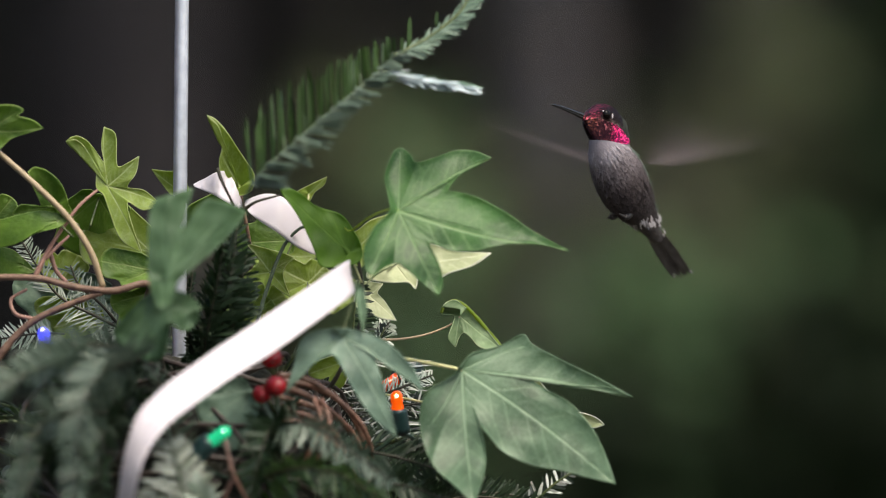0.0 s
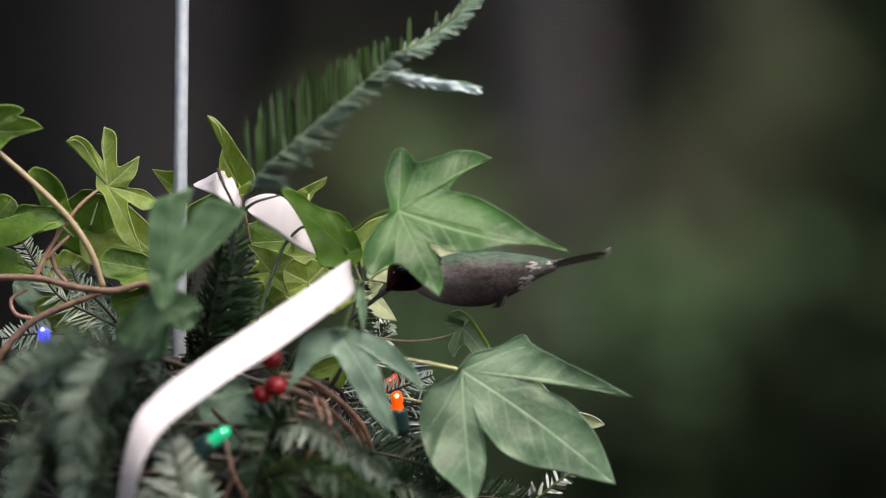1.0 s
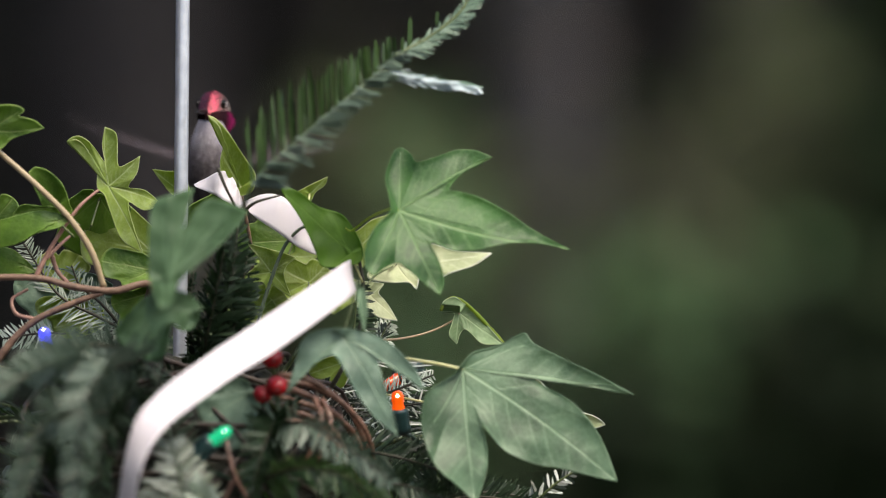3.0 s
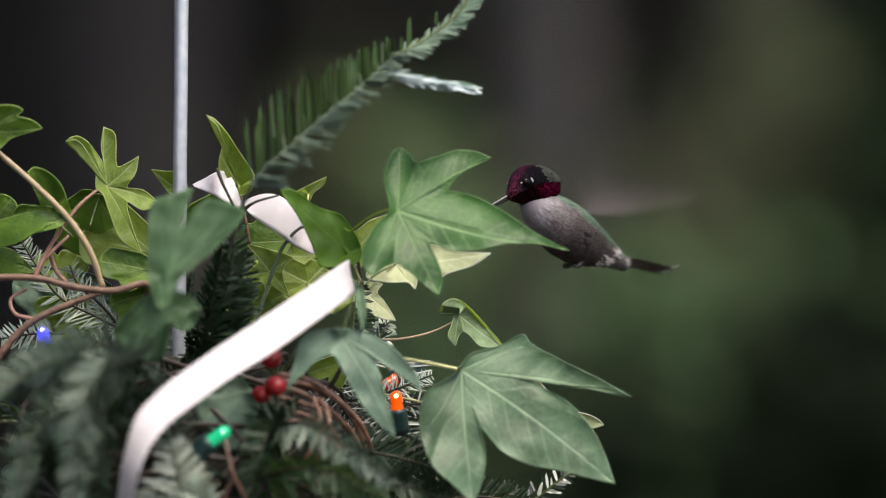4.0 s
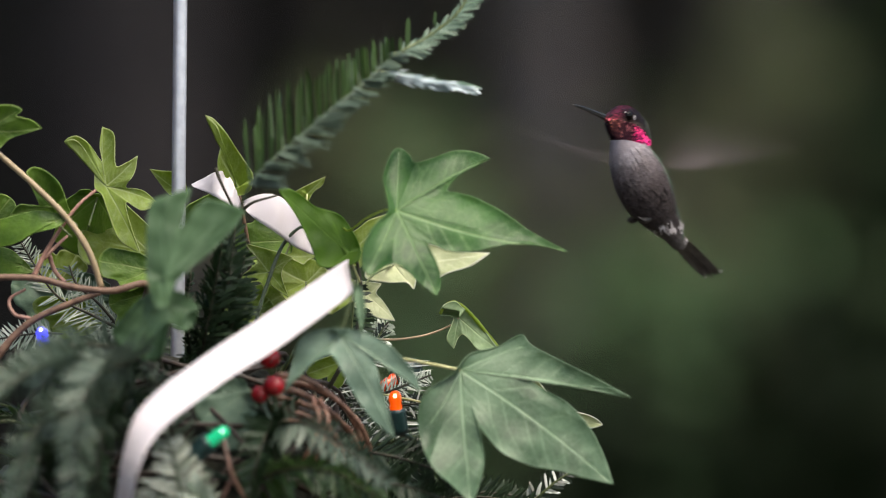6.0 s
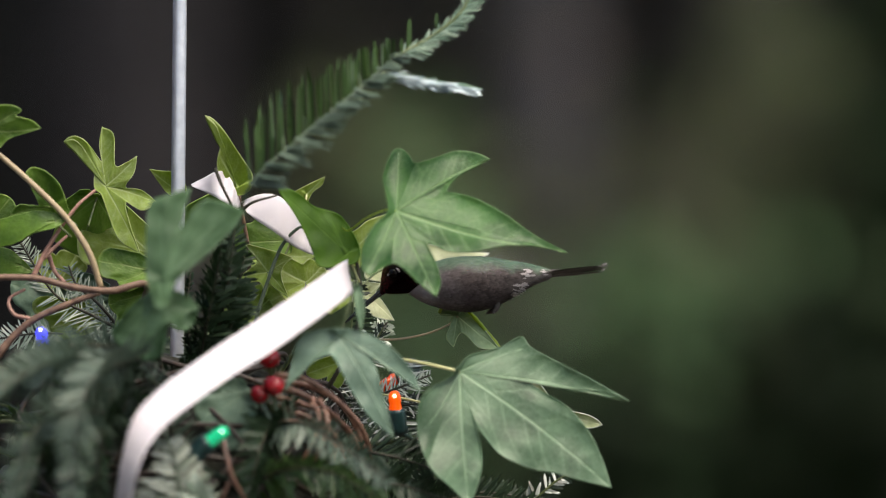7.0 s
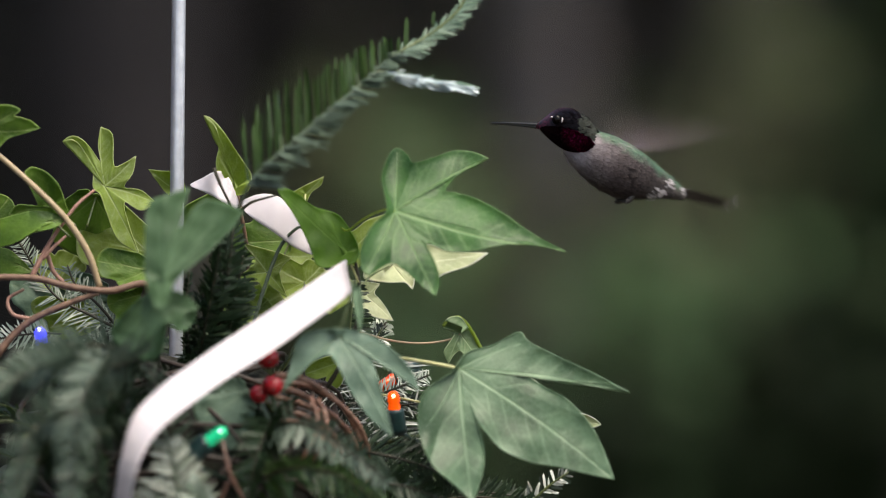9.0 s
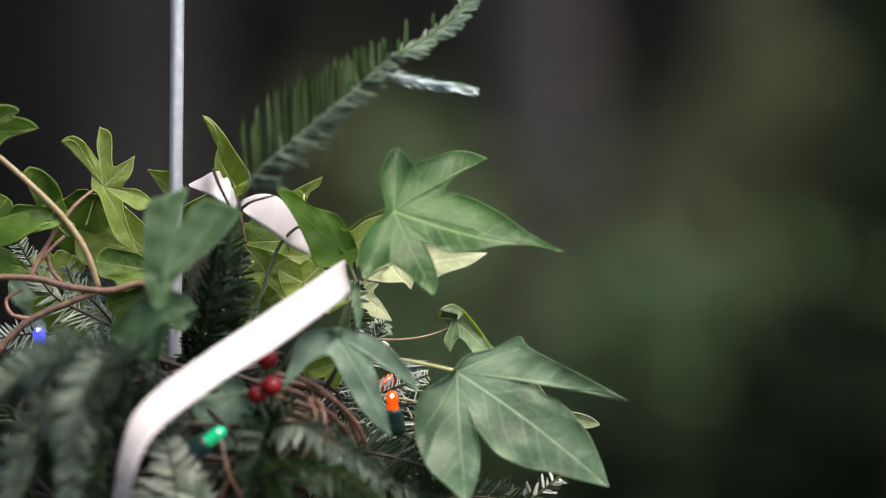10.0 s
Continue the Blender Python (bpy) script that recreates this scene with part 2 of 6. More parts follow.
CROWN = gorget_material("crown_plumage", [(0.0, (0.040, 0.032, 0.033)), (0.48, (0.060, 0.022, 0.028)), (0.76, (0.42, 0.045, 0.095)), (1.0, (0.26, 0.036, 0.060))], (0.018, 0.014, 0.014), 0.92, 0.28, 0.86, 1.2, 0.5)
BILL = plain_material("bill_horn", (0.010, 0.009, 0.009), 0.25, scale=500)
EYE = plain_material("eye_gloss", (0.003, 0.002, 0.002), 0.04, bump=0.0)
EYE.node_tree.nodes["Principled BSDF"].inputs["Specular IOR Level"].default_value = 0.12
WHITE_DOWN = plain_material("white_down", (0.46, 0.42, 0.43), 0.8, scale=900, vary=0.4, bump=0.001)
TAIL_FEATHER = plain_material("tail_feather", (0.105, 0.090, 0.086), 0.5, scale=260, vary=0.65)
NAPE_FEATHER = plain_material("nape_feather", (0.036, 0.040, 0.034), 0.7, scale=500, vary=0.6)
NAPE_FEATHER.node_tree.nodes["Principled BSDF"].inputs["Specular IOR Level"].default_value = 0.1
FOOT = plain_material("foot_skin", (0.020, 0.016, 0.016), 0.5)


def wing_material():
    """Thin feathers that let much of the light through."""
    n = Nodes("wing_feather")
    n.color(n.mix(n.noise(300, 4), (0.40, 0.30, 0.38), (0.60, 0.48, 0.57)))
    n.set(Roughness=0.5)
    n.translucent((0.55, 0.44, 0.49), 0.45)
    clear = n.t.nodes.new("ShaderNodeBsdfTransparent")
    film = n.t.nodes.new("ShaderNodeMixShader")
    film.inputs[0].default_value = 0.11
    solid = n.out.inputs[0].links[0].from_socket
    n.link(clear.outputs[0], film.inputs[1])
    n.link(solid, film.inputs[2])
    n.link(film.outputs[0], n.out.inputs[0])
    return n.mat


WING = wing_material()


def ground_material():
    n = Nodes("garden_soil")
    c = n.ramp(n.noise(0.8, 6), [(0.3, (0.022, 0.017, 0.012)), (0.55, (0.045, 0.036, 0.024)), (0.75, (0.030, 0.045, 0.016))])
    c = n.mix(n.math("MULTIPLY", n.noise(18, 5), 0.5), c, (0.015, 0.012, 0.009))
    n.color(c)
    n.set(Roughness=0.95)
    n.bump(n.noise(14, 6), 0.8, 0.05)
    return n.mat


GROUND = ground_material()
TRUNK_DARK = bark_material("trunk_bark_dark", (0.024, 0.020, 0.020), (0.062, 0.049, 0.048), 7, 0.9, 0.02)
TRUNK_GREY = bark_material("trunk_bark_grey", (0.040, 0.036, 0.038), (0.078, 0.070, 0.074), 7, 0.9, 0.02)
TRUNK_BROWN = bark_material("trunk_bark_brown", (0.050, 0.044, 0.036), (0.098, 0.088, 0.072), 7, 0.9, 0.02)
# deep and shaded leaves: the background's shade is put into their near-black colour
FOLIAGE_DEEP = needle_material("foliage_deep_shade", (0.005, 0.010, 0.004), (0.011, 0.019, 0.007), 0.1, 0.7, 0.1)
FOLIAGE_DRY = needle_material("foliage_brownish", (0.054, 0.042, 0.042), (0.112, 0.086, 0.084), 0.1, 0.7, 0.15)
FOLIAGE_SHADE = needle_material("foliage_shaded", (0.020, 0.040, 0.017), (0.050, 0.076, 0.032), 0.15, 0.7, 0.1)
FOLIAGE_MID = needle_material("foliage_mid", (0.074, 0.136, 0.064), (0.152, 0.242, 0.120), 0.2, 0.7, 0.15)
FOLIAGE_OLIVE = needle_material("foliage_olive", (0.112, 0.136, 0.066), (0.210, 0.240, 0.125), 0.2, 0.7, 0.15)
FOLIAGE_MOSS = needle_material("foliage_mossy", (0.076, 0.090, 0.046), (0.144, 0.158, 0.084), 0.2, 0.7, 0.15)
FOLIAGE_RUSSET = needle_material("foliage_russet", (0.135, 0.104, 0.090), (0.235, 0.182, 0.160), 0.15, 0.7, 0.1)
# colour lifted to put back the light that the tree crowns take away
FOLIAGE_PALE = needle_material("foliage_pale_olive", (0.130, 0.136, 0.082), (0.230, 0.232, 0.145), 0.2, 0.7, 0.15)
# near-black, so the hedge's inner shade is in the colour
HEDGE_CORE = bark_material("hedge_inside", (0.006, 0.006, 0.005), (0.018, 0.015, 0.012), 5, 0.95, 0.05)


# ================= mesh helpers =================
def empty(name, where):
    ob = new(name)
    ob.empty_display_size = 0.02
    ob.matrix_basis = Matrix.Translation(where)
    return ob


def part(name, verts, faces, material, parent=None, label="", smooth=True, origin=None, attrs=None, uv=None):
    """Links one mesh; verts are in world space and origin is its own base there."""
    base = Vector((0, 0, 0))
    up = parent
    while up is not None:
        base += up.location
        up = up.parent
    o = base if origin is None else Vector(origin)
    me = bpy.data.meshes.new(name)
    me.from_pydata([tuple(Vector(v) - o) for v in verts], [], faces)
    me.materials.append(material)
    if smooth:
        me.polygons.foreach_set("use_smooth", [True] * len(me.polygons))
    for key, values in (attrs or {}).items():
        a = me.attributes.new(key, "FLOAT", "POINT")
        a.data.foreach_set("value", values)
    if uv is not None:
        layer = me.uv_layers.new(name="uv")
        for loop in me.loops:
            layer.data[loop.index].uv = uv[loop.vertex_index]
    me.update()
    ob = new(name, me)
    if parent is not None:
        ob.parent = parent
    ob.location = o - base
    if label:
        tagged(ob, label)
    return ob


def smooth_path(points, steps=8):
    """A Catmull-Rom line through the points."""
    p = [Vector(q) for q in points]
    p = [2 * p[0] - p[1], *p, 2 * p[-1] - p[-2]]
    out = []
    for i in range(1, len(p) - 2):
        for k in range(steps):
            t = k / steps
            a, b, c, d = p[i - 1:i + 3]
            out.append(0.5 * (2 * b + (c - a) * t + (2 * a - 5 * b + 4 * c - d) * t * t + (3 * b - a - 3 * c + d) * t ** 3))
    out.append(p[-2])
    return out


def tube(path, r0, r1, sides=8, knots=0.0, seed=1):
    """Verts and faces of a tapered tube along a path."""
    rnd = random.Random(seed)
    verts, faces = [], []
    n = len(path)
    ref = Vector((0.31, 0.77, 0.55)).normalized()
    for i, p in enumerate(path):
        d = (path[min(i + 1, n - 1)] - path[max(i - 1, 0)]).normalized()
        a = d.cross(ref).normalized()
        b = d.cross(a)
        r = (r0 + (r1 - r0) * i / max(n - 1, 1)) * (1 + knots * rnd.uniform(-1, 1))
        for k in range(sides):
            w = 2 * math.pi * k / sides
            verts.append(p + r * (math.cos(w) * a + math.sin(w) * b))
    for i in range(n - 1):
        for k in range(sides):
            q, s = i * sides, (k + 1) % sides
            faces.append((q + k, q + s, q + sides + s, q + sides + k))
    faces.append(tuple(range(sides))[::-1])
    faces.append(tuple(range((n - 1) * sides, n * sides)))
    return verts, faces


def loft(sections, sides=28):
    """A closed skin over oval sections (x, middle z, half width, half height)."""
    verts, faces = [], []
    for x, z, w, h in sections:
        for k in range(sides):
            a = 2 * math.pi * k / sides
            verts.append(Vector((x, w * math.cos(a), z + h * math.sin(a))))
    for i in range(len(sections) - 1):
        for k in range(sides):
            s = (k + 1) % sides
            faces.append((i * sides + k, i * sides + s, (i + 1) * sides + s, (i + 1) * sides + k))
    faces.append(tuple(range(sides))[::-1])
    faces.append(tuple(range((len(sections) - 1) * sides, len(sections) * sides)))
    return verts, faces


def dense(sections, steps=4):
    """More sections between the given ones, on a smooth line."""
    out = []
    s = [sections[0], *sections, sections[-1]]
    for i in range(1, len(s) - 2):
        for k in range(steps):
            t = k / steps
            row = []
            for a, b, c, d in zip(s[i - 1], s[i], s[i + 1], s[i + 2]):
                row.append(0.5 * (2 * b + (c - a) * t + (2 * a - 5 * b + 4 * c - d) * t * t + (3 * b - a - 3 * c + d) * t ** 3))
            out.append(tuple(row))
    out.append(sections[-1])
    return [(x, z, max(w, 1e-5), max(h, 1e-5)) for x, z, w, h in out]


def ball(c, r, squash=(1, 1, 1), rings=10, sides=16):
    verts, faces = [], []
    c = Vector(c)
    for i in range(rings + 1):
        a = math.pi * (i + 0.02) / (rings + 0.04)
        for k in range(sides):
            b = 2 * math.pi * k / sides
            verts.append(c + Vector((r * squash[0] * math.sin(a) * math.cos(b), r * squash[1] * math.sin(a) * math.sin(b), r * squash[2] * math.cos(a))))
    for i in range(rings):
        for k in range(sides):
            s = (k + 1) % sides
            faces.append((i * sides + k, (i + 1) * sides + k, (i + 1) * sides + s, i * sides + s))
    return verts, faces


def join(pieces):
    verts, faces = [], []
    for v, f in pieces:
        o = len(verts)
        verts += v
        faces += [tuple(i + o for i in face) for face in f]
    return verts, faces


# ================= plants: builders =================
def lobe_reach(angle, length, width, power):
    """How far a pointed lobe reaches along a ray turned by angle from its middle."""
    if abs(angle) > 1.5:
        return 0.0
    best = 0.0
    ca, sa = math.cos(angle), abs(math.sin(angle))
    for i in range(1, 121):
        rho = length * i / 120
        t = rho * ca / length
        h = min(width, width * (0.42 + 1.5 * t) * max(0.0, 1 - t) ** power * 1.5)
        if rho * sa <= h:
            best = rho
    return best


def lobed_rim(c, lobes, rays):
    """The rim of a leaf as the union of its lobes."""
    big = max(l[1] for l in lobes)
    angles = sorted([2 * math.pi * k / rays - math.pi for k in range(rays)] + [l[0] for l in lobes])
    reach = []
    for a in angles:
        r = big * 0.06
        for la, ll, lw, lp in lobes:
            d = (a - la + math.pi) % (2 * math.pi) - math.pi
            r = max(r, lobe_reach(d, ll, lw, lp))
        reach.append(r)
    n = len(angles)
    soft = [0.25 * reach[i - 1] + 0.5 * reach[i] + 0.25 * reach[(i + 1) % n] for i in range(n)]
    reach = [max(a, b) if abs(a - b) < 0.04 * big else b for a, b in zip(soft, reach)]
    return [Vector((math.cos(a), math.sin(a))) * r for a, r in zip(angles, reach)]


def drawn_rim(c, handles, steps):
    """The rim as a smooth closed line through lobe tips (u, v, 1), which stay sharp, and the notches and swells between them."""
    pts = [Vector((h[0] - c[0], h[1] - c[1])) for h in handles]
    sharp = [len(h) > 2 for h in handles]
    n = len(pts)
    rim = []
    for i in range(n):
        p0, p1, p2, p3 = pts[i - 1], pts[i], pts[(i + 1) % n], pts[(i + 2) % n]
        t1 = (p2 - p1) * 0.9 if sharp[i] else (p2 - p0) * 0.5
        t2 = (p2 - p1) * 0.9 if sharp[(i + 1) % n] else (p3 - p1) * 0.5
        for k in range(steps):
            t = k / steps
            rim.append((2 * t ** 3 - 3 * t * t + 1) * p1 + (t ** 3 - 2 * t * t + t) * t1 + (3 * t * t - 2 * t ** 3) * p2 + (t ** 3 - t * t) * t2)
    return rim


def ivy_leaf(parent, c, tips, y, material, tilt=(0.0, 0.0), cup=0.0, droop=0.0, pivot=None, stalk=None, stalk_material=None, rays=120, rings=16, seed=1, label="", ribs=(), rim=None, fold=0.0, curl=0.2, girth=0.0005):
    """One ivy leaf about its stalk's end c: tips are (u, v, half width, bluntness) of its lobes, or rim draws its lobes and notches.
    tilt gives depth across and down, cup hollows it along its veins, droop carries the far ends back, ribs are further main veins."""
    rnd = random.Random(seed)
    lobes = []
    for tip in [*tips, *(h for h in (rim or ()) if len(h) > 2), *ribs]:
        du, dv = tip[0] - c[0], tip[1] - c[1]
        long = math.hypot(du, dv)
        drawn = rim is not None
        lobes.append((math.atan2(dv, du), long, long * 0.3 if drawn else tip[2], 0.6 if drawn else (tip[3] if len(tip) > 3 else 0.85)))
    big = max(l[1] for l in lobes)
    edge = drawn_rim(c, rim, 10 if rings > 30 else 7) if rim else lobed_rim(c, lobes, rays)
    n = len(edge)
    segs = []
    for la, ll, lw, lp in lobes:
        e = Vector((math.cos(la), math.sin(la)))
        f = Vector((-e.y, e.x))
        bow = ll * rnd.uniform(-0.035, 0.035)
        line = [e * ll * 0.97 * k / 6 + f * bow * math.sin(math.pi * k / 6) for k in range(7)]
        wide = 0.9 + 0.0028 * ll
        segs += [(line[k], line[k + 1], wide * (1.1 - 0.11 * k), 1.0) for k in range(6)]
        if ll > 0.4 * big:
            for k in range(6):
                for side in (1, -1):
                    s = 0.10 + 0.13 * k + 0.05 * (side > 0) + rnd.uniform(-0.03, 0.03)
                    start = line[int(s * 6)].lerp(line[min(6, int(s * 6) + 1)], s * 6 % 1)
                    run = lw * 0.6 * (1 - 0.4 * s)
                    mid = start + (e * rnd.uniform(0.7, 1.2) + f * side).normalized() * run
                    end = mid + (e * rnd.uniform(1.2, 2.2) + f * side).normalized() * run
                    fork = mid + (e * rnd.uniform(0.1, 0.5) + f * side).normalized() * run * 0.8
                    power = 0.33 * rnd.uniform(0.5, 1.3)
                    segs += [(start, mid, 1.0 + 0.002 * big, power), (mid, end, 0.9 + 0.002 * big, power * 0.7), (mid, fork, 0.8 + 0.002 * big, power * 0.5)]
    wave_a, wave_b = rnd.uniform(0, 6), rnd.uniform(0, 6)
    faces = []
    share = np.concatenate([[0.0], np.repeat([(k / rings) ** 0.85 for k in range(1, rings + 1)], n)])
    P = np.array([[0.0, 0.0]] + [[p.x, p.y] for p in edge] * rings) * share[:, None]
    length, angle = np.hypot(P[:, 0], P[:, 1]), np.arctan2(P[:, 1], P[:, 0])
    veins, near = np.zeros(len(P)), np.full(len(P), 1.2)
    for s0, s1, w, power in segs:
        d = np.array(s1 - s0)
        q = P - np.array(s0)
        t = np.clip(q @ d / (d @ d), 0, 1)
        g = np.hypot(*(q - t[:, None] * d).T) / w
        veins = np.maximum(veins, power * np.exp(-np.minimum(g * g, 30)))
    for la, ll, lw, lp in lobes:
        q = (angle - la + np.pi) % (2 * np.pi) - np.pi
        near = np.where(np.abs(q) < 1.5, np.minimum(near, np.abs(length * np.sin(q)) / (lw + 1e-6)), near)
    rr = length / big
    depth = tilt[0] * P[:, 0] + tilt[1] * P[:, 1] - cup * near * near * big * 0.12 + droop * rr * rr * big + fold * np.abs(P[:, 0])
    depth += big * share * (0.024 * np.sin(3 * angle + wave_a) * rr + 0.020 * np.sin(P[:, 0] / big * 7 + wave_b) + 0.010 * np.sin(P[:, 0] / big * 19 + P[:, 1] / big * 13 + wave_a) + 0.007 * np.sin(P[:, 1] / big * 23 - P[:, 0] / big * 9 + wave_b))
    depth -= curl * big * np.clip((share - 0.82) / 0.18, 0, 1) ** 2 * 0.05
    verts = [at(c[0] + p[0], c[1] + p[1], y + q * FOCUS / GRID) for p, q in zip(P, depth)]
    rims = np.clip((share - 0.97) / 0.03, 0, 1)
    for i in range(n):
        faces.append((0, 1 + (i + 1) % n, 1 + i))
    for k in range(rings - 1):
        for i in range(n):
            q, s = 1 + k * n, (i + 1) % n
            faces.append((q + i, q + s, q + n + s, q + n + i))
    leaf = part("leaf", verts, faces, material, parent, label, origin=pivot if pivot is not None else at(c[0], c[1], y), attrs={"vein": veins, "rim": rims})
    thick = leaf.modifiers.new("thickness", "SOLIDIFY")
    thick.thickness = 0.00035
    if stalk:
        path = smooth_path([at(*s) for s in stalk] + [at(c[0], c[1], y)], 6)
        part("petiole", *tube(path, girth, girth * 0.8, 8), stalk_material or PETIOLE_YELLOW, leaf, "thin smooth leaf stalk")
    return leaf


def needles(path, length, width, normal, material_seed, gap=0.0011, lean=58, ranks=2, sag=0.15, ends=(1.0, 0.35), sides=(1, -1), lift=0.0, jitter=8):
    """Flat needles in two or more ranks along a stem."""
    rnd = random.Random(material_seed)
    verts, faces = [], []
    run = 0.0
    total = sum((b - a).length for a, b in zip(path, path[1:]))
    nxt = 0.0
    normal = Vector(normal).normalized()
    for a, b in zip(path, path[1:]):
        seg = (b - a).length
        d = (b - a).normalized()
        while nxt < run + seg:
            p = a + d * (nxt - run)
            share = nxt / total
            nxt += gap * rnd.uniform(0.75, 1.25)
            for rank in range(ranks):
                side = sides[rank % len(sides)]
                n = normal if ranks == 2 else (Matrix.Rotation(2 * math.pi * rank / ranks + rnd.uniform(-0.3, 0.3), 3, d) @ normal)
                out = d.cross(n).normalized() * (side if ranks == 2 else 1)
                ang = radians(lean + rnd.uniform(-jitter, jitter))
                w = (d * math.cos(ang) + out * math.sin(ang) + n * (lift + rnd.uniform(-0.12, 0.12))).normalized()
                ln = length * (ends[0] + (ends[1] - ends[0]) * share ** 2) * rnd.uniform(0.82, 1.1)
                across = w.cross(n).normalized()
                across = (across + n * rnd.uniform(-0.5, 0.5)).normalized() * width * 0.5
                down = -n * sag * ln * rnd.uniform(0.2, 1.2)
                o = len(verts)
                verts += [p - across * 0.5, p + across * 0.5, p + w * ln * 0.35 - across + down * 0.15, p + w * ln * 0.35 + across + down * 0.15,
                          p + w * ln * 0.8 - across * 0.8 + down * 0.6, p + w * ln * 0.8 + across * 0.8 + down * 0.6, p + w * ln + down]
                faces += [(o, o + 1, o + 3, o + 2), (o + 2, o + 3, o + 5, o + 4), (o + 4, o + 5, o + 6)]
        run += seg
    return verts, faces


def sprig(points, length, width, material, label, normal=(0, -1, 0.3), seed=1, stem_radius=0.0008, stem_material=None, kind_name="fir_sprig", **kw):
    """A conifer sprig: a stem with its needles. points are (u, v, depth)."""
    path = smooth_path([at(*p) for p in points], 8)
    thing = tagged(empty(kind_name, path[0]), label, "conifer sprig", "conifer sprigs in the basket")
    part("stem", *tube(path, stem_radius * 1.25, stem_radius * 0.6, 6), stem_material or STALK_GREEN, thing, "thin woody stem")
    nd = part("needles", *needles(path, length, width, normal, seed, **kw), material, thing, "flat narrow needles", smooth=False)
    tagged(nd, kind="stuff")
    return thing


# ================= ground and far garden =================
def ground():
    verts, faces = [], []
    n, half = 60, 300.0
    for i in range(n + 1):
        for k in range(n + 1):
            f = lambda q: math.copysign(abs(2 * q / n - 1) ** 2.2, 2 * q / n - 1) * half
            x, y = f(i), f(k)
            verts.append((x, y, 0.06 * noise.noise(Vector((x * 0.4, y * 0.4, 0))) - 0.02))
    for i in range(n):
        for k in range(n):
            q = i * (n + 1) + k
            faces.append((q, q + n + 1, q + n + 2, q + 1))
    tagged(part("ground", verts, faces, GROUND), "dark bare garden soil with patches of moss", "ground", kind="structure")


def leaf_cards(count, spot, size, seed):
    """Folded leaves, each of two small faces, strewn by spot(rnd)."""
    rnd = random.Random(seed)
    verts, faces = [], []
    for _ in range(count):
        p = Vector(spot(rnd))
        s = size * rnd.uniform(0.6, 1.3)
        m = Euler((rnd.uniform(-0.9, 0.9), rnd.uniform(-0.9, 0.9), rnd.uniform(0, 6.28))).to_matrix()
        o = len(verts)
        for q in ((0, 0, 0), (s * 0.5, s * 0.28, s * 0.08), (s, 0, -s * 0.1), (s * 0.5, -s * 0.28, s * 0.08)):
            verts.append(p + m @ Vector(q))
        faces += [(o, o + 1, o + 2), (o, o + 2, o + 3)]
    return verts, faces


def tree(x, y, radius, height, bark, foliage, label, seed, crown_from, crown_r, leaves, leaf=0.11, lean=0.0):
    rnd = random.Random(seed)
    thing = tagged(empty("tree", (x, y, 0)), label, "tree", "trees behind the basket")
    path = smooth_path([(x, y, -0.1), (x + lean * 0.3, y, height * 0.3), (x + lean * 0.7, y + 0.05, height * 0.65), (x + lean, y, height)], 8)
    flare = tube(path, radius * 1.15, radius * 0.3, 14, 0.05, seed)
    part("trunk", *flare, bark, thing, "rough upright trunk")
    mids = []
    for k in range(9):
        h = crown_from + (height - crown_from) * k / 9
        a = k * 2.4 + rnd.uniform(-0.4, 0.4)
        s = path[min(len(path) - 1, int(len(path) * h / height))]
        r = crown_r * (1.0 - 0.55 * k / 9)
        e = s + Vector((math.cos(a) * r, math.sin(a) * r, 0.3 + 0.25 * r))
        limb = smooth_path([s, s.lerp(e, 0.5) + Vector((0, 0, 0.12)), e], 5)
        part("limb", *tube(limb, radius * 0.32, radius * 0.06, 7, 0.05, seed + k), bark, thing)
        mids += [limb[i] for i in range(3, len(limb))]

    def spot(q):
        m = q.choice(mids)
        return m + Vector((q.gauss(0, 0.34), q.gauss(0, 0.34), q.gauss(0, 0.22)))

    # the crown is never in view; it is added to shade the background
    crown = part("crown", *leaf_cards(leaves, spot, leaf, seed), foliage, thing, "loose leafy crown with gaps", smooth=False)
    tagged(crown, kind="stuff")
    return thing


def shrub(x, y, w, d, h, foliage, label, seed, count, leaf=0.07, z0=0.0):
    rnd = random.Random(seed)
    thing = tagged(empty("shrub", (x, y, 0)), label, "shrub", "shrubs behind the basket")
    ends = []
    for k in range(11):
        a, r = k * 2.4, math.sqrt((k + 0.5) / 11)
        e = Vector((x + math.cos(a) * r * w * 0.42, y + math.sin(a) * r * d * 0.42, h * (1 - 0.35 * r * r) * rnd.uniform(0.8, 1.0)))
        path = smooth_path([(x + math.cos(a) * 0.08, y + math.sin(a) * 0.08, -0.05), Vector((x, y, 0)).lerp(e, 0.5) + Vector((0, 0, 0.1)), e], 5)
        part("branch", *tube(path, 0.018, 0.005, 6, 0.05, seed + k), TRUNK_DARK, thing)
        ends += path[2:]

    def spot(q):
        m = q.choice(ends)
        return m + Vector((q.gauss(0, w * 0.12), q.gauss(0, d * 0.12), q.gauss(0, h * 0.07)))

    tagged(part("foliage", *leaf_cards(count, spot, leaf, seed), foliage, thing, "dense small leaves", smooth=False), kind="stuff")
    return thing


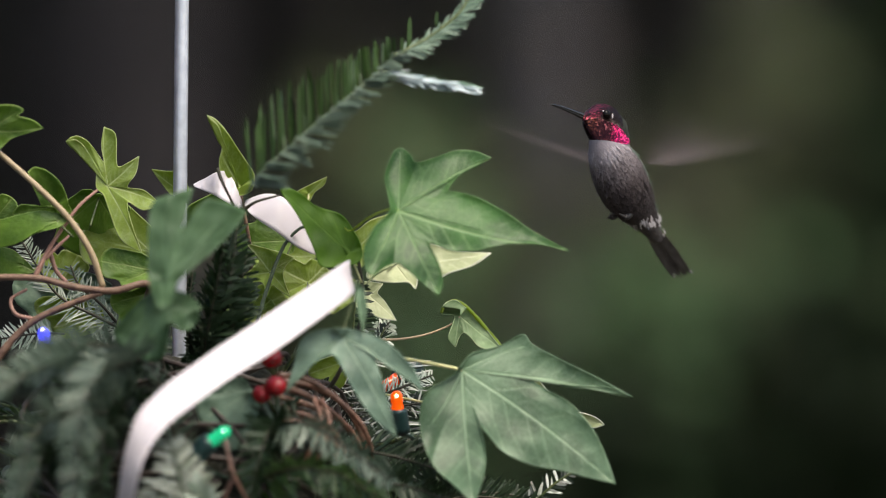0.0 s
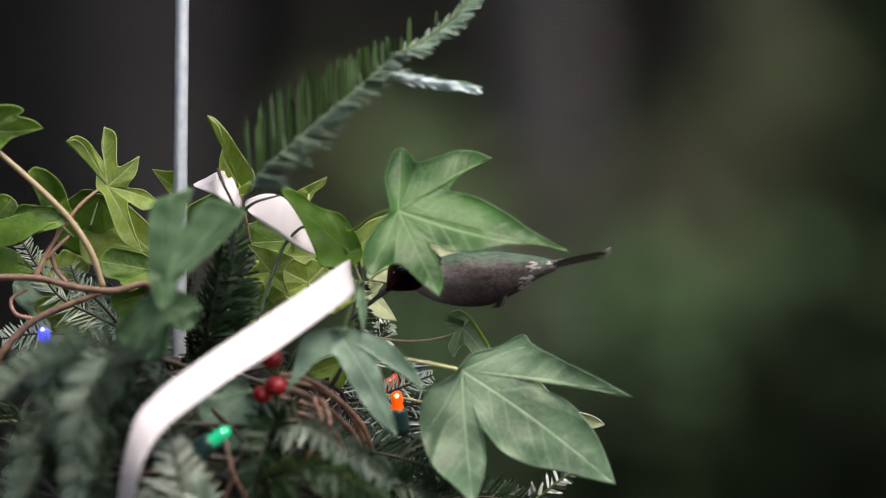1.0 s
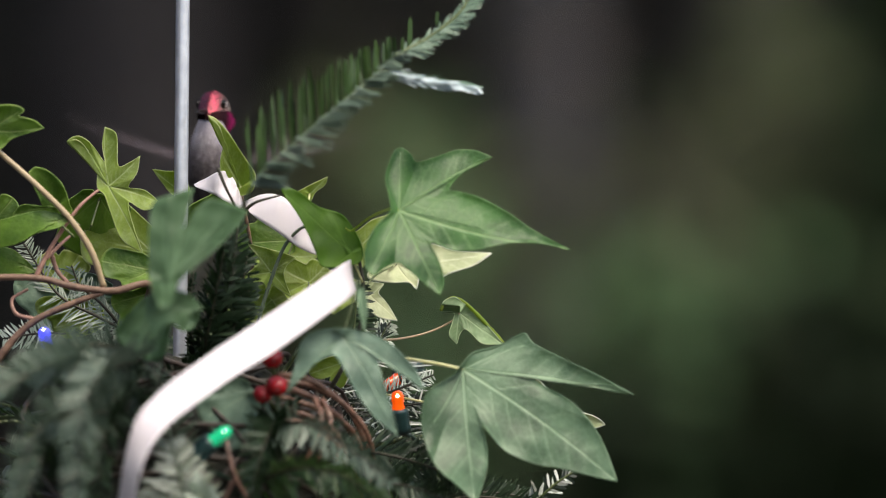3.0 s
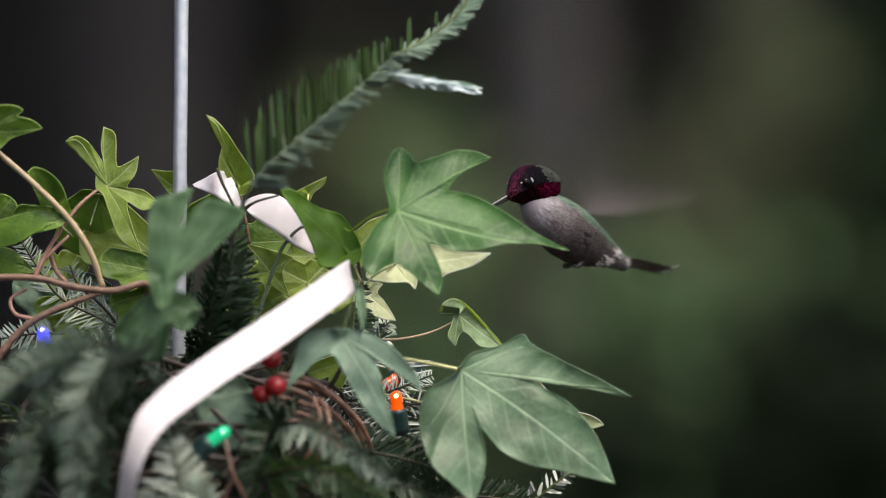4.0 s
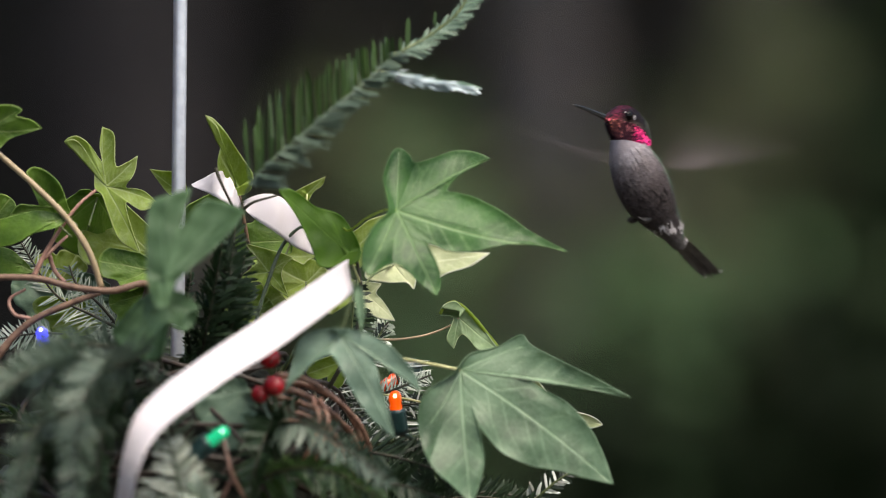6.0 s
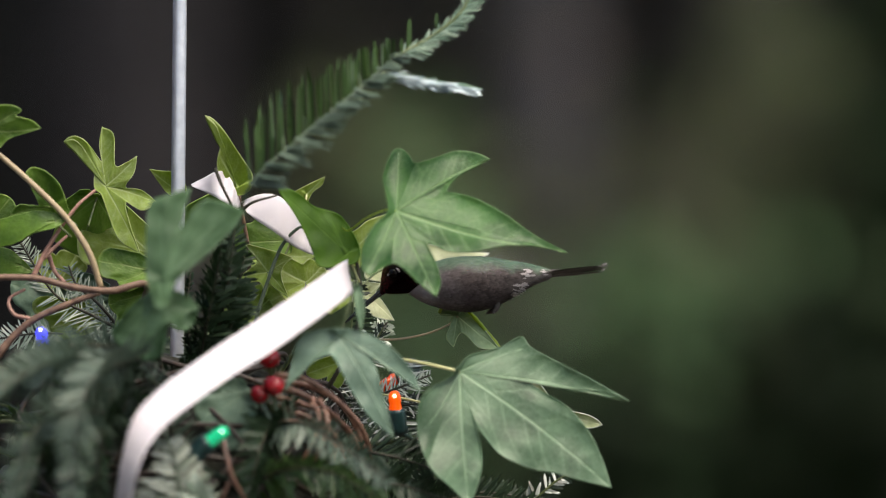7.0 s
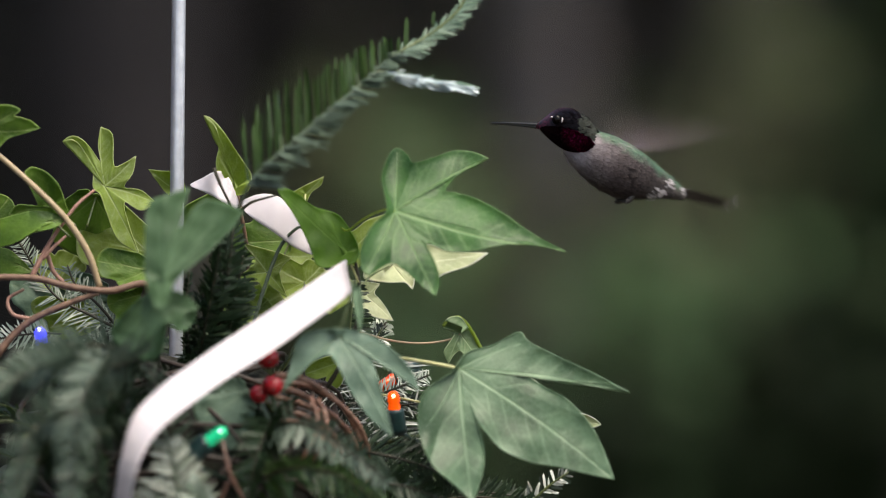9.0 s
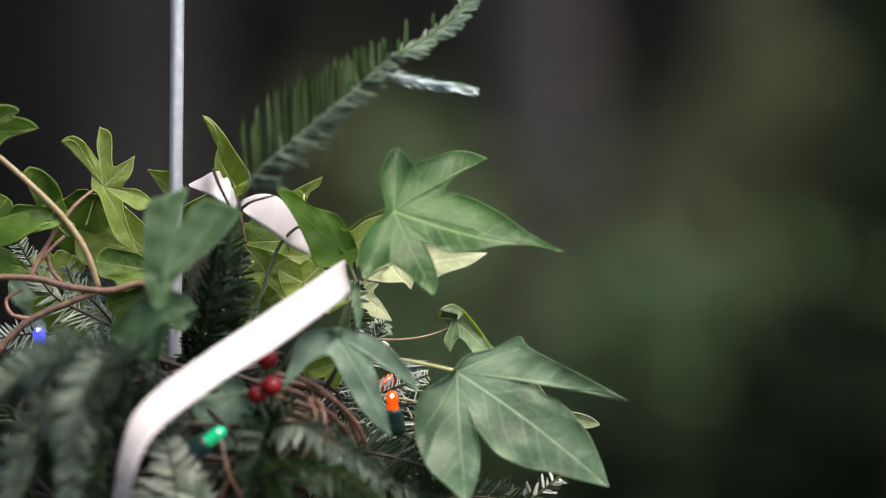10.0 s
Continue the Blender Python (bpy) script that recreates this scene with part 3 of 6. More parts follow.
def hedge(x0, x1, y, h, seed):
    """A dark clipped evergreen screen closing the garden behind, and added unseen at the left."""
    thing = tagged(empty("hedge", ((x0 + x1) / 2, y, 0)), "tall dense dark evergreen hedge in deep shade, at the left added unseen", "hedge")
    verts, faces = [], []
    nx, nz = 70, 14
    for side in (0, 1):
        for i in range(nx + 1):
            for k in range(nz + 1):
                px, pz = x0 + (x1 - x0) * i / nx, h * k / nz - 0.05
                verts.append((px, y + side * 0.9 + 0.25 * noise.noise(Vector((px * 0.9, side * 7.0, pz * 0.9))), pz))
    m = (nx + 1) * (nz + 1)
    for s in (0, 1):
        for i in range(nx):
            for k in range(nz):
                q = s * m + i * (nz + 1) + k
                faces.append((q, q + 1, q + nz + 2, q + nz + 1))
    for i in range(nx):
        q = i * (nz + 1) + nz
        faces.append((q, q + m, q + m + nz + 1, q + nz + 1))
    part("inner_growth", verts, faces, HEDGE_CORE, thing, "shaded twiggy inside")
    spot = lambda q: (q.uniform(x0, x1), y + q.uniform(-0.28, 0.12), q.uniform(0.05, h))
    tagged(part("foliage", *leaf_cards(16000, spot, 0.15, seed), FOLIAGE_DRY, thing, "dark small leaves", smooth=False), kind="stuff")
    return thing


ground()
hedge(-16, 16, 8.4, 5.6, 3)
# unseen hedge at the left, added to darken what the throat feathers reflect
hedge(-12, 2, 1.5, 4.4, 5).rotation_euler.z = radians(90)
# the first and last tree are unseen, added for the shade of their crowns
TREES = [(-1.05, 5.6, 0.16, 7.0, TRUNK_DARK, FOLIAGE_DEEP, "added tree out of view with dark brown bark", 0.05),
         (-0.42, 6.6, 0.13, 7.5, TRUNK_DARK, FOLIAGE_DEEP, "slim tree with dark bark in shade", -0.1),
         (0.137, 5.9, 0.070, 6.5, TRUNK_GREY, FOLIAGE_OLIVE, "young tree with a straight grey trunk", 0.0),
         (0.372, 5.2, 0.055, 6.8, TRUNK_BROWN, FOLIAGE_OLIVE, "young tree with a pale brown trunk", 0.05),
         (1.35, 6.3, 0.15, 7.2, TRUNK_DARK, FOLIAGE_DEEP, "added tree out of view with dark trunk", 0.1)]
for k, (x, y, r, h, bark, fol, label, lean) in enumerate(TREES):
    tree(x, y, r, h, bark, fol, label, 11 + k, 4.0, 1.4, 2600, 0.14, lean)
shrub(0.236, 4.3, 0.37, 0.6, 1.70, FOLIAGE_MID, "rounded leafy green garden shrub", 31, 5200, 0.075)
shrub(-0.06, 5.0, 0.5, 0.5, 1.78, FOLIAGE_MOSS, "olive-green leafy shrub in half shade", 35, 3600, 0.075)
shrub(0.42, 5.1, 0.24, 0.4, 1.83, FOLIAGE_OLIVE, "olive-green leafy shrub in half shade", 36, 3200, 0.075)
shrub(0.300, 5.4, 0.24, 0.25, 1.86, FOLIAGE_RUSSET, "thin brownish half-bare shrub", 39, 2400, 0.065)
shrub(0.245, 4.9, 0.16, 0.2, 1.76, FOLIAGE_OLIVE, "olive-green leafy shrub in half shade", 41, 1500, 0.065)
shrub(0.300, 4.8, 0.32, 0.3, 1.75, FOLIAGE_PALE, "olive-green leafy shrub, its colour lifted against the crowns' shade", 37, 3400, 0.070)
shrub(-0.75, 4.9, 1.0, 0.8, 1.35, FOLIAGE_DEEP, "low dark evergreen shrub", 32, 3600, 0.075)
# stands where the background has only a dark gap
shrub(0.138, 3.4, 0.20, 0.2, 1.560, FOLIAGE_DEEP, "slim dark shrub filling a dark gap, shade put into its colour", 38, 2400, 0.055)
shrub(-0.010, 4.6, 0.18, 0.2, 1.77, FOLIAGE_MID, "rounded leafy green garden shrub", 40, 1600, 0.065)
shrub(0.42, 3.2, 0.9, 0.5, 1.62, FOLIAGE_DEEP, "low dark shrub with shade put into its leaf colour", 34, 9000, 0.06)
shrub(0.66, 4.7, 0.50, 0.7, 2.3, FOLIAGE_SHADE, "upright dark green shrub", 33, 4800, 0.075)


# ================= the basket =================
ROD_U = 319


def pole():
    thing = tagged(empty("steel_pole", (at(ROD_U, 441).x, 0.0, 0)), "slim galvanised steel pole through the basket", "pole")
    foot, top = at(300, 441), at(323, -260)
    a = Vector((foot.x - 0.012, 0.002, -0.15))
    b = at(317, 640, 0.002)
    shaft = [a, a.lerp(b, 0.4), a.lerp(b, 0.8), b, at(319, 320, 0.002), at(322, 0, 0.002), Vector((top.x, 0.002, top.z))]
    part("shaft", *tube(shaft, 0.0029, 0.0029, 18), STEEL, thing)
    bend = [shaft[-1] + Vector((0.03 * (1 - math.cos(k * 0.35)), 0, 0.03 * math.sin(k * 0.35))) for k in range(10)]
    part("hook", *tube(bend, 0.0029, 0.0026, 12), STEEL, thing, "bent steel hook")


CORE_U, CORE_V, CORE_R = 330, 905, 0.074


def basket():
    c = at(CORE_U, CORE_V, 0.0)
    thing = tagged(empty("flower_basket", c + Vector((0, 0, -0.09))), "round basket of wound brown grapevine twigs filled with moss", "flower basket")
    v, f = ball(c, CORE_R, (1.0, 1.0, 0.86), 18, 28)
    v = [p + (p - c).normalized() * 0.008 * noise.noise(p * 60) for p in v]
    part("moss_filling", v, f, SOIL, thing, "dark damp moss")
    rnd = random.Random(5)
    for k in range(46):
        r = CORE_R * rnd.uniform(0.99, 1.12)
        tilt = Euler((rnd.gauss(0, 0.42), rnd.gauss(0, 0.42), rnd.uniform(0, 6.28))).to_matrix()
        z = rnd.uniform(-0.75, 0.7)
        rad = math.sqrt(1 - z * z)
        a0, span = rnd.uniform(0, 6.28), rnd.uniform(2.2, 4.6)
        path = []
        for i in range(22):
            a = a0 + span * i / 21
            q = tilt @ Vector((rad * math.cos(a), rad * math.sin(a), z + 0.05 * math.sin(a * 3)))
            path.append(c + Vector((q.x, q.y, q.z * 0.9)) * r * (1 + 0.03 * math.sin(a * 5 + k)))
        part("twig", *tube(path, rnd.uniform(0.0010, 0.0019), 0.0008, 6, 0.12, k), TWIG_DARK, thing)
    # the rim's thick canes, which show through the leaves
    for k in range(7):
        off = rnd.uniform(-0.007, 0.007)
        w = lambda: rnd.uniform(-9, 9)
        pts = [(496 + w(), 664 + k * 12 + w(), -0.060 - off), (552 + w(), 672 + k * 13 + w(), -0.058 - off), (616 - k * 3 + w(), 716 + k * 12 + w(), -0.052 - off),
               (656 - k * 11 + w(), 790 + k * 4 + w(), -0.04 - off), (662 - k * 7, 870, -0.015), (650 - k * 7, 960, 0.0)]
        part("cane", *tube(smooth_path([at(*p) for p in pts], 7), rnd.uniform(0.0008, 0.0016), 0.0009, 8, 0.14, 80 + k), TWIG_BROWN, thing, "glossy reddish-brown cane")
    for pts in ([(398, 776, -0.092), (406, 812, -0.096), (416, 846, -0.096), (448, 905, -0.09)], [(414, 846, -0.095), (398, 880, -0.094), (390, 930, -0.09)]):
        part("cane", *tube(smooth_path([at(*p) for p in pts], 7), 0.0009, 0.0008, 8, 0.16, 95), TWIG_DULL, thing, "dull reddish-brown cane")
    for k in range(2):
        pts = [(540 + 20 * k, 815, -0.072), (560 + 17 * k, 775, -0.076), (568 + 15 * k, 740, -0.075), (556 + 14 * k, 706, -0.068)]
        part("cane", *tube(smooth_path([at(*p) for p in pts], 7), 0.0009, 0.0008, 8, 0.10, 90 + k), TWIG_BROWN, thing, "glossy reddish-brown cane")


pole()
basket()


# ---- ivy ----
def vine_thing(where, label):
    return tagged(empty("ivy_vine", where), label, "ivy", "ivy trailing from the basket")


def stem(parent, points, r0, r1, material, label="", knots=0.08, seed=1):
    return part("stem", *tube(smooth_path([at(*p) for p in points], 8), r0, r1, 8, knots, seed), material, parent, label)


def ivy_right():
    root = at(560, 720, -0.03)
    vine = vine_thing(root, "ivy vine with broad pale-veined green leaves on long stalks")
    stem(vine, [(545, 740, -0.02), (600, 660, -0.03), (640, 560, -0.03), (636, 470, -0.028), (610, 405, -0.026)], 0.0011, 0.0006, STALK_DARK)
    big = {}
    big["upper"] = ivy_leaf(vine, (705, 373), (),
                            -0.050, IVY_FRONT, (0.10, -0.50), 0.3, 0.08, at(630, 405, -0.03), [(610, 404, -0.03), (622, 408, -0.034), (652, 386, -0.045), (686, 371, -0.05)], IVY_LIGHT,
                            rings=60, seed=2, ribs=[(708, 268), (654, 480)],
                            rim=[(1008, 444, 1), (955, 433), (900, 432), (845, 443), (800, 444), (761, 430), (777, 468), (784, 498), (777, 524, 1), (750, 504), (722, 478), (702, 466), (680, 474), (660, 487), (646, 474),
                                 (645, 440), (664, 402), (689, 376), (687, 345), (681, 316), (688, 288), (699, 266), (712, 262), (727, 274), (737, 287), (772, 278), (808, 266), (842, 268), (870, 279, 1),
                                 (842, 287), (812, 311), (794, 336), (815, 341), (852, 353), (900, 379), (945, 410)], label="broad green ivy leaf with a long pointed lobe", girth=0.00036)
    big["lower"] = ivy_leaf(vine, (818, 655), (),
                            -0.045, IVY_MID, (0.05, -0.42), 0.3, 0.10, at(650, 637, -0.03), [(640, 637, -0.03), (700, 634, -0.04), (760, 643, -0.045)],
                            rings=60, seed=3, ribs=[(930, 612), (757, 760)],
                            rim=[(1121, 703, 1), (1082, 686), (1045, 684), (995, 679), (940, 669), (968, 690), (1012, 716), (1048, 758), (1072, 804), (1090, 857, 1), (1040, 846), (990, 833), (942, 824), (892, 801), (862, 768),
                                 (849, 753), (857, 790), (859, 824), (850, 862), (838, 894, 1), (806, 862), (774, 834), (754, 800), (744, 760), (746, 716), (764, 688), (800, 666), (817, 646), (836, 626), (884, 613), (926, 592), (944, 610), (1000, 640), (1060, 670)], label="large grey-green ivy leaf with pale veins", girth=0.00072)
    big["hanging"] = ivy_leaf(vine, (604, 594), (),
                              -0.070, IVY_BLUE, (0.05, -0.35), 0.35, 0.10, at(606, 560, -0.06), [(628, 500, -0.04), (622, 540, -0.06)], STALK_GREEN, rings=26, seed=4, girth=0.0003,
                              rim=[(704, 776, 1), (662, 742), (628, 694), (606, 652), (588, 628), (560, 640), (530, 664), (505, 695, 1), (519, 650), (530, 608), (548, 590), (578, 584), (612, 583), (650, 589), (685, 606), (716, 634), (738, 662), (750, 694, 1), (716, 664), (690, 645), (666, 632), (676, 672), (690, 722)],
                              label="drooping grey-green ivy leaf")
    big["curled"] = ivy_leaf(vine, (814, 560), (),
                             0.004, IVY_SAGE, (0.2, -0.3), 1.2, 0.2, at(690, 602, -0.01), [(640, 600, -0.02), (700, 601, -0.01), (755, 592, 0.0), (797, 575, 0.004)],
                             PETIOLE_TAN, rings=16, seed=5,
                             rim=[(890, 620, 1), (852, 616), (834, 598), (821, 589), (812, 598), (806, 615, 1), (794, 598), (801, 576), (804, 558), (781, 556, 1), (786, 538), (805, 531), (820, 541), (838, 557), (864, 587)], label="small curled grey-green ivy leaf")
    part("rolled_edge", *tube(smooth_path([at(*p) for p in ((781, 554, 0.000), (788, 540, 0.001), (804, 532, 0.002), (821, 540, 0.003), (838, 556, 0.004), (862, 584, 0.006), (888, 616, 0.010))], 7), 0.0006, 0.0008, 8, 0.2, 5), IVY_LIGHT, big["curled"], "yellow-green rolled edge")
    ivy_leaf(vine, (700, 468), (), 0.022, IVY_PALE, (0.1, -0.6), 0.5, 0.1, rim=[(870, 448, 1), (838, 470), (800, 482), (780, 492, 1), (765, 472), (745, 480), (736, 512, 1), (722, 500), (690, 500), (650, 492), (660, 470), (700, 452), (757, 432), (810, 443)],
             stalk=[(640, 520, -0.01), (660, 490, 0.0)], stalk_material=STALK_GREEN, seed=6, label="ivy leaf showing its pale underside")
    ivy_leaf(vine, (654, 524), (), 0.008, IVY_PALE, (0.1, -0.5), 0.6, 0.1, rim=[(626, 500), (650, 498), (678, 502, 1), (668, 518), (680, 532), (692, 550), (702, 568, 1), (686, 566), (668, 561), (650, 549), (630, 542)], seed=7, label="small pale ivy leaf")
    ivy_leaf(vine, (985, 735), [(1070, 752, 12, 0.7), (935, 668, 12, 0.6)], 0.0, IVY_PALE, (0.3, 0.3), 0.5, 0.1, stalk=[(640, 690, -0.01), (800, 720, -0.02)], seed=8, label="narrow pale ivy leaf")
    ivy_leaf(vine, (634, 506), (), -0.068, IVY_MID, (0.3, -0.3), 0.6, 0.1, rings=12, seed=11, rim=[(630, 502, 1), (640, 508), (647, 530), (649, 558), (643, 590, 1), (636, 560), (631, 530)], label="slender drooping grey-green ivy leaf")
    ivy_leaf(vine, (618, 448), (), -0.030, IVY_GLOW, (0.35, -0.2), 0.5, 0.1,
             stalk=[(640, 500, -0.03)], seed=9, ribs=[(502, 340), (590, 384)], rim=[(497, 338), (508, 332), (532, 343), (560, 365), (600, 378), (622, 402), (640, 440), (634, 464), (600, 472), (568, 470), (556, 440), (540, 405), (520, 370)], label="folded bright green ivy leaf")
    ivy_leaf(vine, (640, 432), (), 0.004, IVY_LIGHT, (0.1, -0.3), 0.6, 0.1, rings=14, seed=12, rim=[(606, 406, 1), (628, 410), (656, 390), (690, 378, 1), (684, 408), (668, 440), (640, 474, 1), (618, 462), (608, 434)], label="yellow-green ivy leaf with a pale upper edge")
    ivy_leaf(vine, (546, 344), (), -0.005, IVY_LIGHT, (0.2, 0.2), 0.8, 0.1, stalk=[(560, 440, -0.01), (546, 380, -0.008)], seed=10, rim=[(520, 344), (548, 328), (579, 313, 1), (574, 327), (558, 339), (546, 360, 1), (530, 356)], label="young ivy leaf with a curled edge")
    return big


def ivy_left():
    root = at(265, 520, -0.02)
    vine = vine_thing(root, "woody ivy vine with yellow-green translucent leaves")
    stem(vine, [(-60, 492, -0.03), (60, 492, -0.03), (130, 508, -0.03), (200, 515, -0.03), (262, 504, -0.025), (256, 560, -0.01), (262, 700, 0.0)], 0.0013, 0.0017, VINE_BARK, "brown woody runner", 0.06, 2)
    stem(vine, [(-40, 235, -0.03), (0, 272, -0.03), (60, 325, -0.03), (120, 385, -0.03), (160, 445, -0.03), (182, 508, -0.028)], 0.0010, 0.0014, PETIOLE_TAN, "pale brown stem", 0.05, 3)
    stem(vine, [(-40, 690, -0.03), (15, 610, -0.03), (60, 568, -0.03), (120, 540, -0.03), (180, 518, -0.03)], 0.0017, 0.0012, VINE_BARK, "dark woody runner", 0.08, 4)
    stem(vine, [(62, 490, -0.028), (82, 450, -0.027), (108, 408, -0.026), (140, 365, -0.024), (172, 337, -0.02)], 0.0011, 0.0006, VINE_PINK, "reddish young stem", 0.06, 5)
    stem(vine, [(80, 458, -0.027), (98, 440, -0.025), (122, 418, -0.02)], 0.0010, 0.0006, VINE_PINK, "", 0.06, 6)
    stem(vine, [(60, 565, -0.03), (28, 556, -0.03), (20, 530, -0.028), (48, 512, -0.026)], 0.0009, 0.0006, VINE_PINK, "reddish young stem", 0.06, 7)
    stem(vine, [(90, 452, -0.02), (100, 480, -0.02), (118, 500, -0.026)], 0.0010, 0.0008, VINE_PINK, "", 0.06, 8)
    L = lambda *a, **k: ivy_leaf(vine, *a, stalk_material=STALK_GREEN, **k)
    L((190, 330), (), -0.012, IVY_LIGHT, (0.1, -0.25), 0.9, 0.1,
      rim=[(116, 250, 1), (127, 242), (142, 242), (163, 258), (184, 287), (180, 255), (184, 224, 1), (204, 238), (207, 292), (228, 288), (247, 276, 1), (241, 305), (226, 332), (256, 338), (284, 360, 1), (255, 372), (226, 358), (234, 400), (252, 450, 1),
           (215, 425), (196, 380), (184, 346), (171, 332), (169, 300), (152, 263), (134, 247)],
      rings=24, seed=21, label="upright yellow-green ivy leaf with slim lobes")
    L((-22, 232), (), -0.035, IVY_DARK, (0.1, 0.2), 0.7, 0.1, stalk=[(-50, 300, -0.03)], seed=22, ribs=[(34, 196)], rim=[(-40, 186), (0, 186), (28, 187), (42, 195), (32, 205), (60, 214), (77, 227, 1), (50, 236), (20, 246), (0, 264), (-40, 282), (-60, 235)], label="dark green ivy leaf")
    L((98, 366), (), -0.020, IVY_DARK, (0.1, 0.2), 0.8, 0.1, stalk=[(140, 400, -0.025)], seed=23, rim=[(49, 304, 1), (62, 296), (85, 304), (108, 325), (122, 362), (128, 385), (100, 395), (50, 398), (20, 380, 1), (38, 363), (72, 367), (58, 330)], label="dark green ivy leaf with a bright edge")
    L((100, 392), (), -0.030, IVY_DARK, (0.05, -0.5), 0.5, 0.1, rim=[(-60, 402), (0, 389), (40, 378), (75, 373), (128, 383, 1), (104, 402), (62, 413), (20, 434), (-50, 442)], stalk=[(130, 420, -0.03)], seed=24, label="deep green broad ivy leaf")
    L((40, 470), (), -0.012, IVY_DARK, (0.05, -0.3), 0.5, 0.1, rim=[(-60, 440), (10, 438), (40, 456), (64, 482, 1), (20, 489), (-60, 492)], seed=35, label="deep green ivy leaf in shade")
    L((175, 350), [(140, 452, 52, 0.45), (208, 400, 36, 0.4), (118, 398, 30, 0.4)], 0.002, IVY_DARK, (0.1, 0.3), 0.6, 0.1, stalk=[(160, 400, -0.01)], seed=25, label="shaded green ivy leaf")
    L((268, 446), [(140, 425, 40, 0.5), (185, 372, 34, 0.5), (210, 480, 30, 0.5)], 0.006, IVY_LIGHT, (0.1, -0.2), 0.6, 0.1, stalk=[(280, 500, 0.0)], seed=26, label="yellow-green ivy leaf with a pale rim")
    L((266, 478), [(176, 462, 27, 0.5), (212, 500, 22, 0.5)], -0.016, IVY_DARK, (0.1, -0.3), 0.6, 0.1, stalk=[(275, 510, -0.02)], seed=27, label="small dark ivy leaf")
    L((196, 530), [(22, 503, 40, 0.45), (52, 562, 36, 0.5), (140, 580, 26, 0.5)], 0.012, IVY_BLUE, (0.1, -0.2), 0.6, 0.1, stalk=[(240, 545, 0.0)], seed=28, label="greyish ivy leaf behind the stems")
    L((180, 560), [(90, 580, 26, 0.5), (60, 540, 20, 0.5)], 0.0, IVY_LIGHT, (0.1, 0.2), 0.6, 0.1, stalk=[(230, 560, 0.0)], seed=29, label="small yellow-green ivy leaf")
    L((262, 520), [(228, 598, 30, 0.5), (196, 540, 22, 0.5)], -0.010, IVY_DARK, (0.1, 0.1), 0.6, 0.1, seed=30, label="dark curled ivy leaf")
    L((-10, 390), [(22, 350, 20, 0.5), (-40, 350, 30, 0.5)], -0.010, IVY_DARK, (0.1, 0.2), 0.6, 0.1, stalk=[(-40, 430, -0.02)], seed=33, label="dark green ivy leaf")
    L((105, 505), [(140, 450, 30, 0.5), (70, 452, 26, 0.5)], 0.010, IVY_LIGHT, (0.1, -0.2), 0.6, 0.1, stalk=[(150, 520, 0.0)], seed=34, label="yellow-green ivy leaf")


